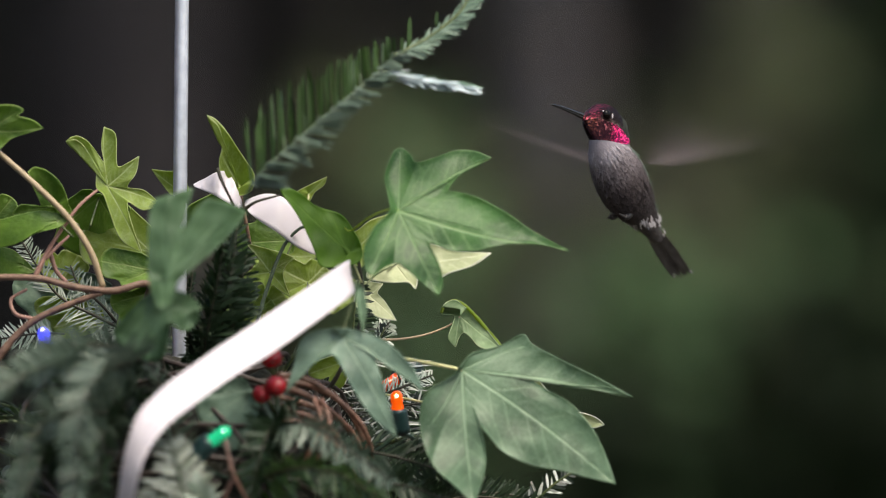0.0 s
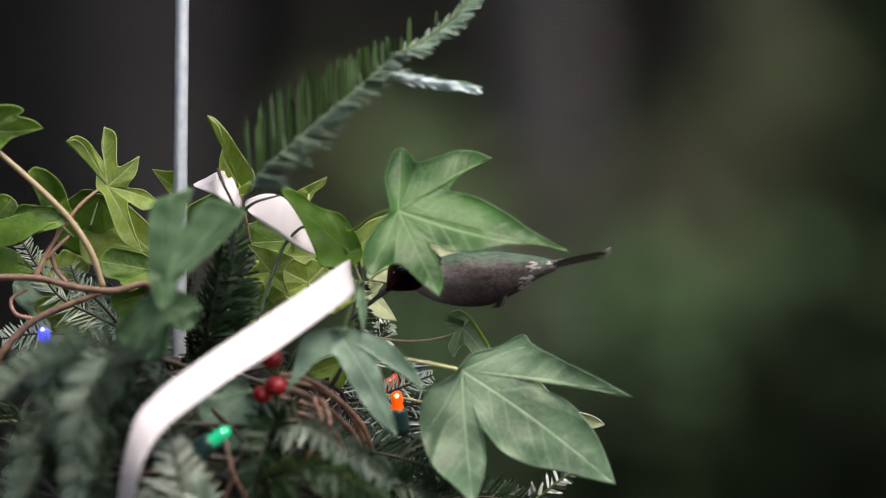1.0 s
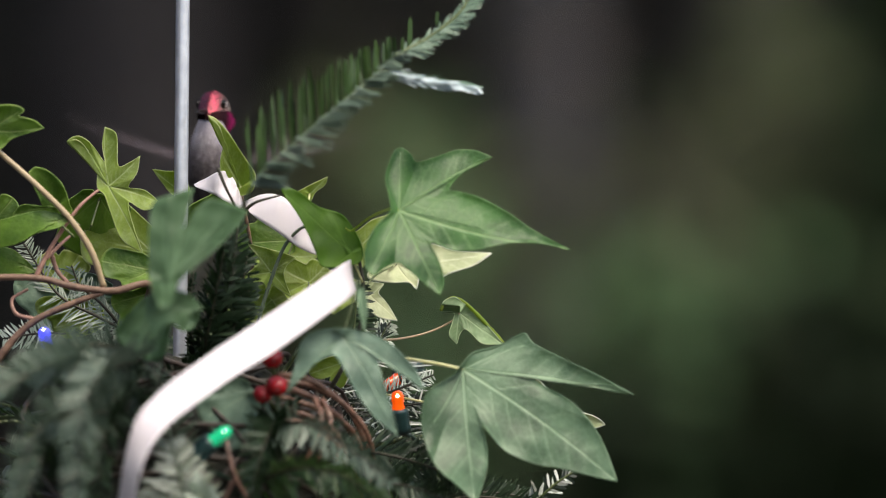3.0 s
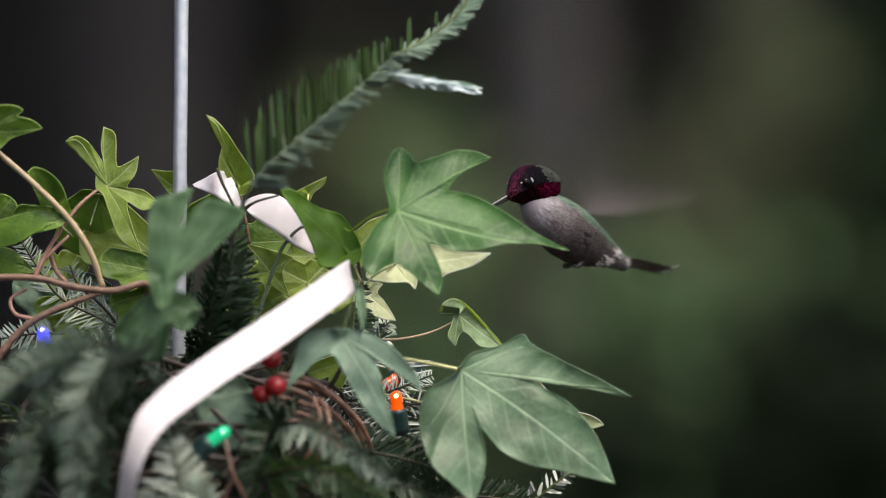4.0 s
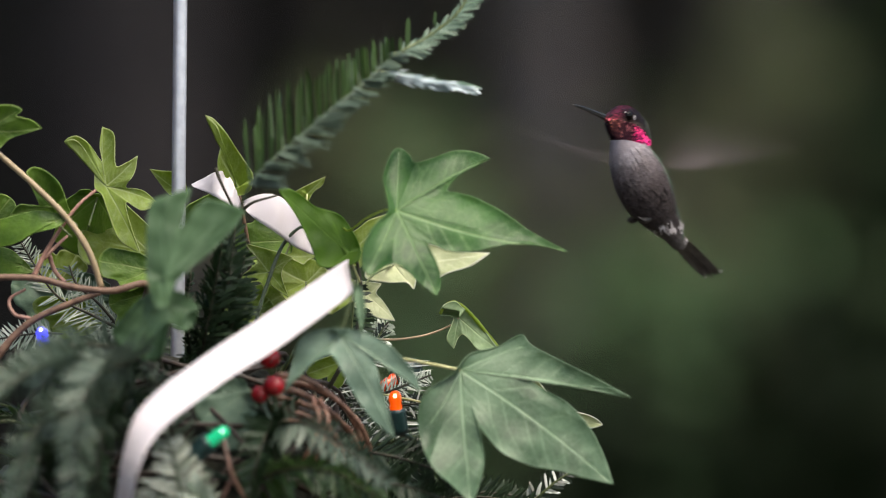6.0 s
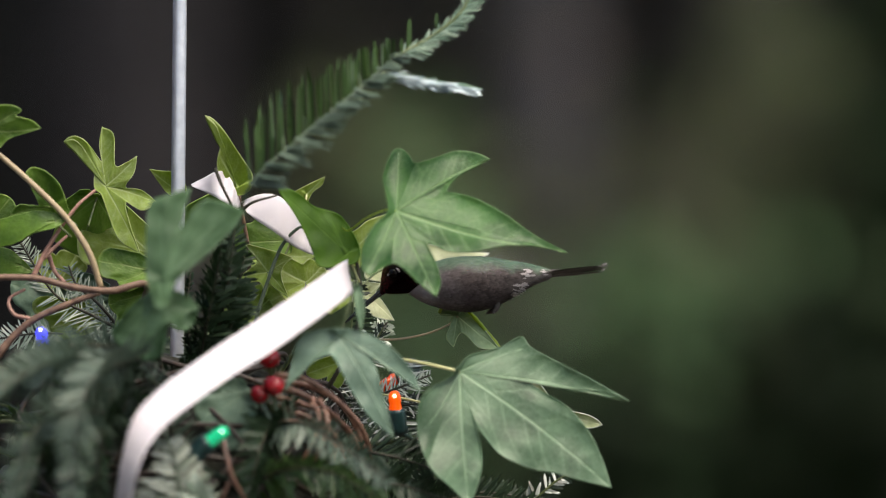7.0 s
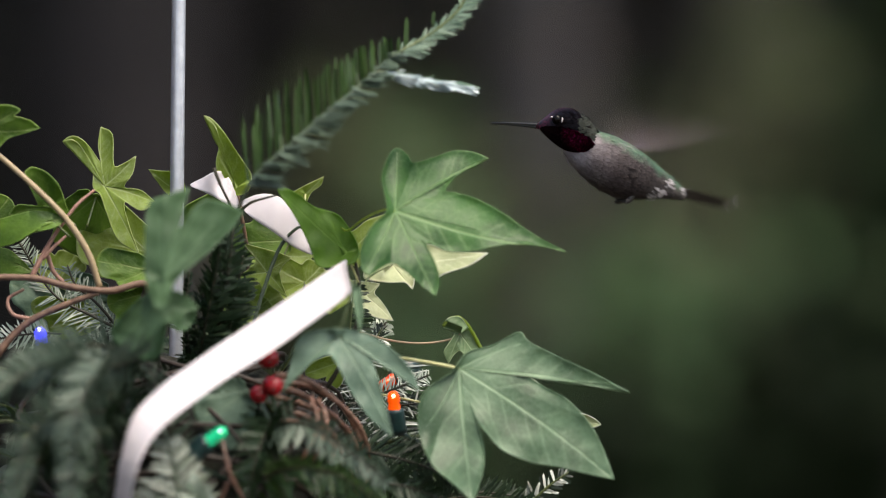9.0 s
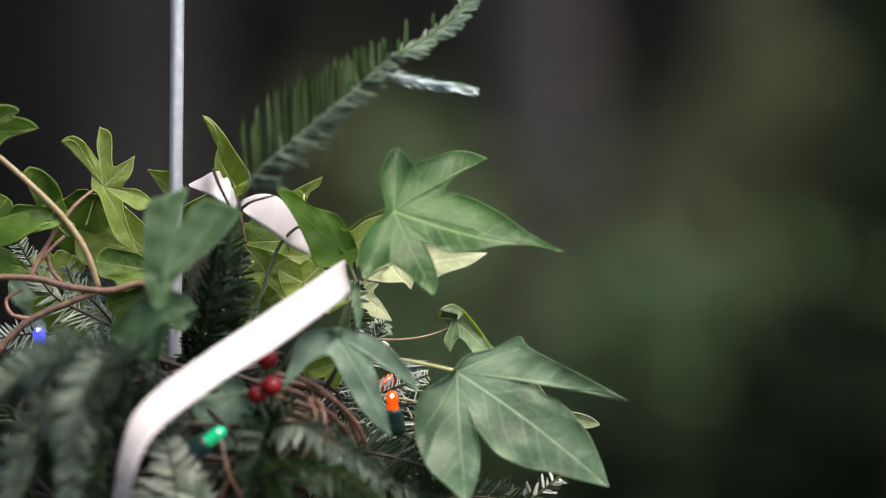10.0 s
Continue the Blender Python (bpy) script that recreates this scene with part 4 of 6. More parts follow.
def ivy_middle():
    root = at(345, 640, -0.03)
    vine = vine_thing(root, "ivy shoots with folded leaves round the steel pole")
    stem(vine, [(300, 720, -0.02), (285, 620, -0.06), (298, 495, -0.112)], 0.0010, 0.0008, STALK_DARK, "", 0.06, 12)
    stem(vine, [(420, 700, 0.0), (450, 590, -0.008), (470, 520, -0.010), (500, 440, -0.012), (530, 405, -0.016), (548, 404, -0.02)], 0.0009, 0.0006, STALK_PALE, "thin green stalk", 0.05, 13)
    stem(vine, [(380, 680, 0.0), (420, 560, 0.004), (445, 470, 0.004), (425, 340, 0.0)], 0.0010, 0.0008, VINE_BARK, "", 0.05, 14)
    L = lambda *a, **k: ivy_leaf(vine, *a, stalk_material=STALK_GREEN, **k)
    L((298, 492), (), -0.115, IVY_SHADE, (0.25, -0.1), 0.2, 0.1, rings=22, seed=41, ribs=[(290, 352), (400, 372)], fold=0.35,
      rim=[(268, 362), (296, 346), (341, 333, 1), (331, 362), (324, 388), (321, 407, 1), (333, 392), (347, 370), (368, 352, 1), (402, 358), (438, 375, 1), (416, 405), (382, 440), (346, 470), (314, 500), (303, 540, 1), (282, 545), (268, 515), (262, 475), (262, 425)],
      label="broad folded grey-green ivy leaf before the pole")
    L((285, 530), [(214, 612, 27, 0.45), (262, 640, 25, 0.45), (346, 574, 20, 0.4)], -0.082, IVY_SHADE, (0.1, -0.2), 0.8, 0.1, seed=42, label="drooping green ivy leaf in a shaded colour")
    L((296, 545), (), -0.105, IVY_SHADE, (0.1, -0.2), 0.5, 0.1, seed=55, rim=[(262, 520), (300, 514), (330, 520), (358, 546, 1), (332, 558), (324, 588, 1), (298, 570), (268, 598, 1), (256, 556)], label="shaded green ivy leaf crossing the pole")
    L((424, 332), (), -0.006, IVY_LIGHT, (0.1, 0.3), 0.9, 0.1, seed=43, rim=[(366, 204, 1), (381, 211), (400, 232), (417, 258), (435, 285), (450, 310), (445, 338), (420, 345), (396, 322), (388, 288), (394, 252), (386, 222)], label="upright yellow-green ivy leaf with a bright edge")
    L((314, 336), (), 0.014, IVY_LIGHT, (0.1, 0.3), 0.7, 0.1, rim=[(268, 300, 1), (290, 303), (322, 308), (334, 345), (306, 346), (287, 326)], stalk=[(340, 430, 0.01)], seed=44, label="small yellow-green ivy leaf")
    # back light on this and the later bright leaves comes from their colour
    L((520, 425), [(418, 428, 32, 0.5), (455, 385, 26, 0.5)], 0.004, IVY_DARK, (0.1, -0.3), 0.5, 0.1, stalk=[(500, 470, 0.0)], seed=45, label="yellow-green ivy leaf with back light in its colour")
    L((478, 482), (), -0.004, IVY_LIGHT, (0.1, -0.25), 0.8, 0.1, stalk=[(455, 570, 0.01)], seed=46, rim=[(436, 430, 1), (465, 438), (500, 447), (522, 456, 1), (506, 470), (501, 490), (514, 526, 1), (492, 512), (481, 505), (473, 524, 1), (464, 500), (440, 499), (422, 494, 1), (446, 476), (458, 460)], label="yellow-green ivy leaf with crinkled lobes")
    L((498, 452), (), 0.026, IVY_LIGHT, (0.1, -0.35), 0.7, 0.1, seed=52, rim=[(430, 446, 1), (456, 430), (490, 424), (530, 432), (566, 452, 1), (540, 470), (530, 500), (536, 532, 1), (506, 508), (484, 488), (452, 478)], label="bright yellow-green ivy leaf with back light in its colour")
    L((470, 540), (), 0.030, IVY_LIGHT, (0.1, -0.35), 0.7, 0.1, seed=53, rim=[(420, 520, 1), (448, 508), (486, 500), (524, 512, 1), (516, 540), (500, 566), (470, 584, 1), (444, 566), (428, 546)], label="bright yellow-green ivy leaf with back light in its colour")
    L((580, 520), (), 0.030, IVY_LIGHT, (0.1, -0.35), 0.7, 0.1, seed=54, rim=[(540, 486, 1), (574, 478), (612, 488), (646, 506, 1), (624, 534), (590, 556, 1), (560, 540), (546, 516)], label="yellow-green ivy leaf with back light in its colour")
    # two dark strips before the ribbon loops, in place of needle shadows on them
    stem(vine, [(430, 374, -0.02), (452, 358, -0.024), (494, 346, -0.024)], 0.0008, 0.0004, STALK_DARK, "", 0.05, 15)
    stem(vine, [(384, 298, -0.028), (397, 330, -0.028), (414, 364, -0.024)], 0.0008, 0.0005, STALK_DARK, "", 0.05, 16)
    L((545, 500), [(470, 462, 26, 0.5), (575, 470, 26, 0.5), (500, 520, 20, 0.5)], 0.018, IVY_LIGHT, (0.1, -0.3), 0.8, 0.1, stalk=[(540, 580, 0.01)], seed=47, label="yellow-green ivy leaf")
    L((450, 560), [(405, 520, 26, 0.5), (480, 530, 20, 0.5), (410, 590, 26, 0.5)], 0.020, IVY_LIGHT, (0.1, -0.3), 0.7, 0.1, seed=48, label="yellow-green ivy leaf")
    L((440, 694), [(352, 742, 34, 0.5), (398, 796, 30, 0.5), (388, 694, 24, 0.5)], -0.062, IVY_BLUE, (0.1, -0.2), 0.7, 0.1, stalk=[(470, 720, -0.06)], seed=49, label="dull bluish-green ivy leaf")
    L((610, 640), [(545, 662, 16, 0.6), (590, 690, 14, 0.6)], -0.01, IVY_LIGHT, (0.1, 0.1), 0.6, 0.1, stalk=[(640, 640, -0.015)], seed=50, label="small yellow-green ivy leaf")
    L((330, 395), [(420, 350, 26, 0.5), (372, 420, 26, 0.5)], 0.006, IVY_DARK, (0.1, 0.1), 0.6, 0.1, stalk=[(350, 450, 0.01)], seed=51, label="dark green ivy leaf")


LEAVES = ivy_right()
ivy_left()
ivy_middle()


# ---- conifer sprigs ----
def top_branch():
    """The long sprig that leans over the basket: long upright needles on one side, short tufts on the other, fresh growth at the tip."""
    pts = [(392, 560, -0.03), (408, 440, -0.045), (448, 326, -0.076), (520, 255, -0.077), (590, 195, -0.074), (650, 145, -0.067), (700, 100, -0.060), (765, 62, -0.054), (815, 20, -0.052), (838, -25, -0.050)]
    path = smooth_path([at(*p) for p in pts], 8)
    thing = tagged(empty("yew_branch", path[0]), "leaning yew branch with long dark needles and a fresh tip", "conifer branch")
    part("stem", *tube(path[:50], 0.0008, 0.0005, 7), STALK_PALE, thing, "greyish-green stem")
    part("young_stem", *tube(path[47:], 0.0006, 0.0005, 7), STALK_GREEN, thing, "thin green stem of this year")
    for u, v in ((706, 96), (682, 128)):
        part("bud_scale", *ball(at(u, v, -0.058), 0.0010, (1.8, 1, 0.8), 6, 10), PETIOLE_YELLOW, thing, "yellowish joint of the twigs")
    low = path[16:50]
    tip = path[50:]
    rnd = random.Random(3)
    verts, faces = [], []

    def blade(p, w, ln, width, n):
        a = w.cross(n).normalized() * width * 0.5
        o = len(verts)
        bend = n * ln * rnd.uniform(-0.05, 0.05)
        verts.extend([p - a * 0.6, p + a * 0.6, p + w * ln * 0.35 - a + bend, p + w * ln * 0.35 + a + bend, p + w * ln * 0.85 - a * 0.85, p + w * ln * 0.85 + a * 0.85, p + w * ln])
        faces.extend([(o, o + 1, o + 3, o + 2), (o + 2, o + 3, o + 5, o + 4), (o + 4, o + 5, o + 6)])

    for i in range(58):
        s = i / 57
        p = low[min(len(low) - 1, int(s * (len(low) - 1)))]
        w = Vector((rnd.uniform(-0.10, 0.05) - 0.03 * (1 - s), rnd.uniform(-0.30, 0.30), 1)).normalized()
        blade(p + Vector((rnd.uniform(-1, 1) * 0.0012, 0, 0)), w, (0.0290 - 0.0205 * s ** 1.3) * rnd.uniform(0.74, 1.08), 0.00125, Vector((rnd.uniform(-0.8, 0.8), -1, 0)))
    part("upper_needles", verts, faces, NEEDLE_GREEN, thing, "long upright dark green needles", smooth=False)["kind"] = "stuff"
    verts, faces = [], []
    for i in range(17):
        p = low[min(len(low) - 1, int(i / 16 * 0.96 * (len(low) - 1)))] + Vector((0.0004, -0.003, 0.0004))
        fall = rnd.uniform(-0.30, 0.14)
        for _ in range(9):
            w = Vector((1, rnd.uniform(-0.9, -0.1), fall + rnd.uniform(-0.22, 0.22))).normalized()
            blade(p + Vector((rnd.uniform(-1, 1), 0, rnd.uniform(-1, 1))) * 0.0016, w, (0.0148 - 0.0055 * i / 16) * rnd.uniform(0.5, 1.1), 0.0018, Vector((0, -0.6, 1)))
    part("lower_needles", verts, faces, NEEDLE_GREY, thing, "greyish spreading needles", smooth=False)["kind"] = "stuff"
    nd = join([needles(tip, 0.0090, 0.0009, (0, -1, 0.5), 8, gap=0.0011, lean=36, ends=(1.0, 0.9), jitter=18, sides=(1, 1)), needles(tip, 0.0062, 0.0008, (0, -1, 0.4), 9, gap=0.0016, lean=32, ends=(0.8, 1.2), jitter=20)])
    part("tip_needles", *nd, NEEDLE_FRESH, thing, "fresh pale green needles at the tip", smooth=False)["kind"] = "stuff"
    side = smooth_path([at(676, 127, -0.058), at(720, 138, -0.055), at(780, 148, -0.052), at(834, 157, -0.050)], 8)
    part("side_twig", *tube(side, 0.0006, 0.0004, 6), STALK_GREEN, thing, "short side twig")
    verts, faces = [], []
    for i in range(190):
        k = i / 189
        p = side[min(len(side) - 1, int(k * (len(side) - 1)))]
        w = Vector((1.0, rnd.uniform(-0.5, 0.3), rnd.uniform(-0.58, 0.04))).normalized()
        blade(p, w, (0.0125 - 0.0055 * k) * rnd.uniform(0.6, 1.1), 0.0011, Vector((rnd.uniform(-0.5, 0.5), -0.5, 1)))
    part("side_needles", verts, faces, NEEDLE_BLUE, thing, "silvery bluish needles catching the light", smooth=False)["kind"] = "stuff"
    verts, faces = [], []
    for i in range(34):
        k = i / 33
        p = side[min(len(side) - 1, int(k * (len(side) - 1)))] + Vector((0, 0.001, 0.0006))
        blade(p, Vector((1.0, rnd.uniform(-0.2, 0.3), rnd.uniform(-0.12, 0.16))).normalized(), 0.0078 * rnd.uniform(0.6, 1.1), 0.0009, Vector((rnd.uniform(-0.5, 0.5), -0.5, 1)))
    part("crest_needles", verts, faces, NEEDLE_FRESH, thing, "pale green needles along the side twig", smooth=False)["kind"] = "stuff"
    verts, faces = [], []
    blade(at(724, 92, -0.052), Vector((0.02, 0, 1)), 0.0142, 0.0020, Vector((0.2, -1, 0)))
    blade(at(772, 46, -0.050), Vector((0.05, 0, 1)), 0.0060, 0.0014, Vector((0.2, -1, 0)))
    part("lone_needle", verts, faces, NEEDLE_GREEN, thing, "single upright needle", smooth=False)
    return thing


BRANCH = top_branch()
DULL = "blurred grey-green fir sprig hanging over the basket's edge"
DARK = "dark green fir sprig tucked into the basket"
PALE = "fine fir sprig whose pale needles carry light in their colour"
SPRIG_COUNT = [0]


def fan(pts, ln, wd, m, label):
    k = SPRIG_COUNT[0]
    SPRIG_COUNT[0] += 1
    full = wd > 0.0013
    thick = m is NEEDLE_DARK
    sprig(pts, ln, wd * ((0.75 if thick else 0.55) if full else 0.9), m, label, seed=100 + k, gap=0.0013 if full else 0.0011, ranks=3 if full else 2, stem_material=STALK_DARK, stem_radius=0.0006, normal=(0.15 * math.sin(k * 2.1), -1, 0.3 + 0.3 * math.cos(k * 1.7)), jitter=22)


fan([(235, 640, -0.09), (180, 660, -0.13), (146, 730, -0.15), (132, 910, -0.16)], 0.017, 0.0019, NEEDLE_GREY, DULL)
fan([(190, 640, -0.08), (110, 640, -0.12), (40, 665, -0.15), (-40, 720, -0.16)], 0.017, 0.0019, NEEDLE_GREY, DULL)
fan([(200, 730, -0.09), (120, 735, -0.13), (60, 770, -0.15), (20, 900, -0.16)], 0.017, 0.0019, NEEDLE_GREY, DULL)
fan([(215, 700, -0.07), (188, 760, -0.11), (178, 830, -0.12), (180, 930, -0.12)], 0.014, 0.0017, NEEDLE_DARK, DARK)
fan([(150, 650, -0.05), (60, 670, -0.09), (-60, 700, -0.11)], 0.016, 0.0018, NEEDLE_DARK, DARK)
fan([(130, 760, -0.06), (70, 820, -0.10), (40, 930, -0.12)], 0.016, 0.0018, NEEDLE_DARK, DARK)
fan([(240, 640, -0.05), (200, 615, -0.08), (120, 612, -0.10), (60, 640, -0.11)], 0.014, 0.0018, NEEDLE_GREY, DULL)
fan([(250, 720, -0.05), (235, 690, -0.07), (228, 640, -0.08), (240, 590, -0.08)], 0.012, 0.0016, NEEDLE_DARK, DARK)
fan([(330, 860, -0.05), (310, 780, -0.07), (285, 690, -0.08), (260, 640, -0.08)], 0.014, 0.0018, NEEDLE_GREY, DULL)
sprig([(338, 960, -0.085), (326, 890, -0.100), (314, 830, -0.106), (300, 780, -0.108)], 0.0185, 0.0018, NEEDLE_FROST, PALE, seed=150, gap=0.0019, lean=62, jitter=12, stem_material=STALK_PALE, stem_radius=0.0007, normal=(0.0, -0.8, 0.6))
sprig([(296, 960, -0.085), (288, 905, -0.100), (276, 850, -0.106)], 0.0170, 0.0017, NEEDLE_FROST, PALE, seed=151, gap=0.0020, lean=60, jitter=14, stem_material=STALK_PALE, stem_radius=0.0006, normal=(0.0, -0.8, 0.6))
sprig([(400, 960, -0.090), (372, 905, -0.104), (352, 872, -0.106)], 0.0240, 0.0034, NEEDLE_MIST, PALE, seed=152, gap=0.0050, lean=20, jitter=10, stem_material=STALK_PALE, stem_radius=0.0006, normal=(0.0, -0.8, 0.6))
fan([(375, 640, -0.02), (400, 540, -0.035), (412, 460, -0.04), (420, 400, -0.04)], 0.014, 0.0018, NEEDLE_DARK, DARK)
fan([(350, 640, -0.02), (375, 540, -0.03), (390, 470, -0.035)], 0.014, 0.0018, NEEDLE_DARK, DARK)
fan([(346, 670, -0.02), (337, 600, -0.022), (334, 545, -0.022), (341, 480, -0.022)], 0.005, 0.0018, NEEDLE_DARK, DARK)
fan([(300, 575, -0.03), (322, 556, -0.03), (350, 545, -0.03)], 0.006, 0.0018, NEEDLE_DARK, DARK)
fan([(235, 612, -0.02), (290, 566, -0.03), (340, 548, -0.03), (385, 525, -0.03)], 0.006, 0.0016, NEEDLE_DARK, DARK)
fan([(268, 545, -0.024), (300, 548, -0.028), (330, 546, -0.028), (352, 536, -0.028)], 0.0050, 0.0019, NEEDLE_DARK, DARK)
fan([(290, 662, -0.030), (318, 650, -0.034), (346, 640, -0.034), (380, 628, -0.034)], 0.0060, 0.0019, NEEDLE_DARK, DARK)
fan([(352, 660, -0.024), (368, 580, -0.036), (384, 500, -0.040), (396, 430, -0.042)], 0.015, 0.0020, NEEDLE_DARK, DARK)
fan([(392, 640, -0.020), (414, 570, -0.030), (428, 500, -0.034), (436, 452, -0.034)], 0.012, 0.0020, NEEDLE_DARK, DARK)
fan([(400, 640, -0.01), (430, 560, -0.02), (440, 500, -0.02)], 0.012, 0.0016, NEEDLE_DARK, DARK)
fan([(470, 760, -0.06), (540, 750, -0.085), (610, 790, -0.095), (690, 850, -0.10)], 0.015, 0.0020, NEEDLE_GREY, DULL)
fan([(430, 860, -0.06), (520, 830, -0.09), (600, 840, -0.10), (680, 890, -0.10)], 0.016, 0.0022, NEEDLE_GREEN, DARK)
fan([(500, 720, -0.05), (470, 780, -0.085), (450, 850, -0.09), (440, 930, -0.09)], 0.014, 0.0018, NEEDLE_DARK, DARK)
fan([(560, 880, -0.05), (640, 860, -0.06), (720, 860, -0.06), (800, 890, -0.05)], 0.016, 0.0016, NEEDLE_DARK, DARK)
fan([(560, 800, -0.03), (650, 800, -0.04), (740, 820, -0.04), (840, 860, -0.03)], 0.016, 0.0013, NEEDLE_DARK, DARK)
fan([(560, 740, 0.0), (640, 730, 0.0), (700, 720, 0.0), (760, 712, 0.0)], 0.014, 0.0009, NEEDLE_GLINT_GAP, PALE)
fan([(640, 712, -0.004), (700, 690, -0.008), (765, 664, -0.008)], 0.008, 0.0007, NEEDLE_GLINT, PALE)
fan([(580, 800, 0.01), (660, 790, 0.005), (720, 780, 0.005), (780, 770, 0.0)], 0.014, 0.0009, NEEDLE_GLINT_GAP, PALE)
fan([(540, 690, 0.0), (590, 680, 0.0), (640, 690, 0.0), (680, 720, 0.0)], 0.012, 0.0008, NEEDLE_GLINT_GAP, PALE)
fan([(600, 850, 0.0), (690, 840, 0.0), (760, 830, 0.0), (820, 830, 0.0)], 0.014, 0.0009, NEEDLE_GREEN, PALE)
sprig([(618, 640, -0.010), (624, 590, -0.012), (628, 545, -0.012), (634, 496, -0.012)], 0.0120, 0.0015, NEEDLE_DARK, DARK, seed=140, gap=0.0026, lean=82, jitter=10, sides=(1, 1), normal=(0.1, -1, 0.2), stem_material=STALK_GREEN, stem_radius=0.0005)
sprig([(652, 640, 0.004), (668, 606, 0.006), (682, 580, 0.006)], 0.0085, 0.0011, NEEDLE_GLINT_GAP, PALE, seed=141, gap=0.0014, lean=24, jitter=16, stem_material=STALK_GREEN, stem_radius=0.0005)
sprig([(700, 640, 0.0), (704, 660, 0.0), (712, 690, 0.0), (716, 740, 0.0)], 0.0145, 0.0007, NEEDLE_GLINT_GAP, PALE, seed=142, gap=0.0012, lean=74, jitter=16, sides=(-1, -1), stem_material=STALK_DARK, stem_radius=0.0005)
sprig([(590, 690, -0.004), (606, 720, -0.004), (628, 750, -0.004), (660, 775, -0.004)], 0.0125, 0.0007, NEEDLE_GLINT_GAP, PALE, seed=143, gap=0.0011, lean=66, jitter=20, stem_material=STALK_DARK, stem_radius=0.0005)
sprig([(700, 742, -0.002), (712, 770, -0.002), (722, 810, -0.002), (726, 850, -0.002)], 0.0120, 0.0008, NEEDLE_GLINT_GAP, PALE, seed=144, gap=0.0013, lean=70, jitter=18, stem_material=STALK_DARK, stem_radius=0.0005)
fan([(640, 640, 0.01), (665, 600, 0.012), (690, 570, 0.012)], 0.010, 0.0012, NEEDLE_GLINT, PALE)
fan([(250, 600, -0.004), (170, 560, -0.006), (100, 520, -0.006), (40, 430, -0.006)], 0.013, 0.0007, NEEDLE_MIST, PALE)
fan([(240, 640, 0.0), (160, 600, 0.0), (80, 590, 0.0), (0, 600, 0.0)], 0.013, 0.0010, NEEDLE_GLINT, PALE)
fan([(230, 600, -0.004), (180, 540, -0.006), (140, 505, -0.006), (125, 470, -0.006)], 0.010, 0.0007, NEEDLE_MIST, PALE)
fan([(200, 660, -0.02), (110, 640, -0.03), (20, 650, -0.03)], 0.014, 0.0012, NEEDLE_DARK, DARK)
sprig([(880, 960, 0.02), (935, 900, 0.018), (980, 858, 0.016), (1012, 836, 0.016)], 0.0105, 0.0012, NEEDLE_GLINT_GAP, PALE, seed=145, gap=0.0014, lean=48, jitter=24, stem_material=STALK_GREEN, stem_radius=0.0006)
fan([(700, 905, 0.02), (790, 880, 0.02), (860, 872, 0.02), (930, 880, 0.02)], 0.012, 0.0010, NEEDLE_DARK, DARK)
fan([(640, 930, 0.0), (760, 890, 0.0), (860, 880, 0.0), (960, 900, 0.0)], 0.016, 0.0011, NEEDLE_DARK, DARK)


def filler_sprigs():
    """Sprigs all round the basket's heap, shorter towards the top."""
    rnd = random.Random(77)
    c = at(CORE_U, CORE_V, 0.0)
    for k in range(64):
        a = rnd.uniform(0, 2 * math.pi)
        el = rnd.uniform(-0.35, 1.15)
        d = Vector((math.cos(a) * math.cos(el), math.sin(a) * math.cos(el), math.sin(el)))
        if d.y < -0.25 and d.x > -0.3:
            continue
        s = c + Vector((d.x, d.y, d.z * 0.86)) * CORE_R * 0.95
        ln = rnd.uniform(0.035, 0.062) * (0.75 if el > 0.5 else 1.0)
        side = d.cross(Vector((0, 0, 1))).normalized() * rnd.uniform(-0.5, 0.5)
        e = s + (d + side).normalized() * ln + Vector((0, 0, -0.010))
        path = smooth_path([s, s.lerp(e, 0.5) + Vector((0, 0, 0.004)), e], 6)
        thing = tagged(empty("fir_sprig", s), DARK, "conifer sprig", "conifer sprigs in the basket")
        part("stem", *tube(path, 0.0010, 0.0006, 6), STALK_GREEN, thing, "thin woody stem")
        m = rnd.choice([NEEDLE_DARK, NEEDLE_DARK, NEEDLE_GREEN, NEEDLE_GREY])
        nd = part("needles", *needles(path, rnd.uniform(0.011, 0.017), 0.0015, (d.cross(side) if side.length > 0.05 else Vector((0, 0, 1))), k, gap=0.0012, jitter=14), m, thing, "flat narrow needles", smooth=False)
        tagged(nd, kind="stuff")


filler_sprigs()


# ---- ribbon ----
def strip(name, rows, parent, label=""):
    """A band of cloth: rows are (upper edge u, v, lower edge u, v, upper depth, lower depth)."""
    top = smooth_path([at(r[0], r[1], r[4]) for r in rows], 10)
    low = smooth_path([at(r[2], r[3], r[5]) for r in rows], 10)
    verts, faces, uv = [], [], []
    m = 8
    for i, (p, q) in enumerate(zip(top, low)):
        n = (q - p).cross(top[min(i + 1, len(top) - 1)] - top[max(i - 1, 0)])
        n = n.normalized() if n.length > 1e-12 else Vector((0, -1, 0))
        for k in range(m + 1):
            s = k / m
            verts.append(p.lerp(q, s) + n * 0.0003 * math.sin(math.pi * s) + n * 0.0005 * noise.noise(Vector((i * 0.12, s * 1.5, 3))))
            uv.append((i / 40, s))
    for i in range(len(top) - 1):
        for k in range(m):
            q = i * (m + 1) + k
            faces.append((q, q + 1, q + m + 2, q + m + 1))
    ob = part(name, verts, faces, RIBBON, parent, label, uv=uv)
    s = ob.modifiers.new("thickness", "SOLIDIFY")
    s.thickness = 0.0003
    return ob


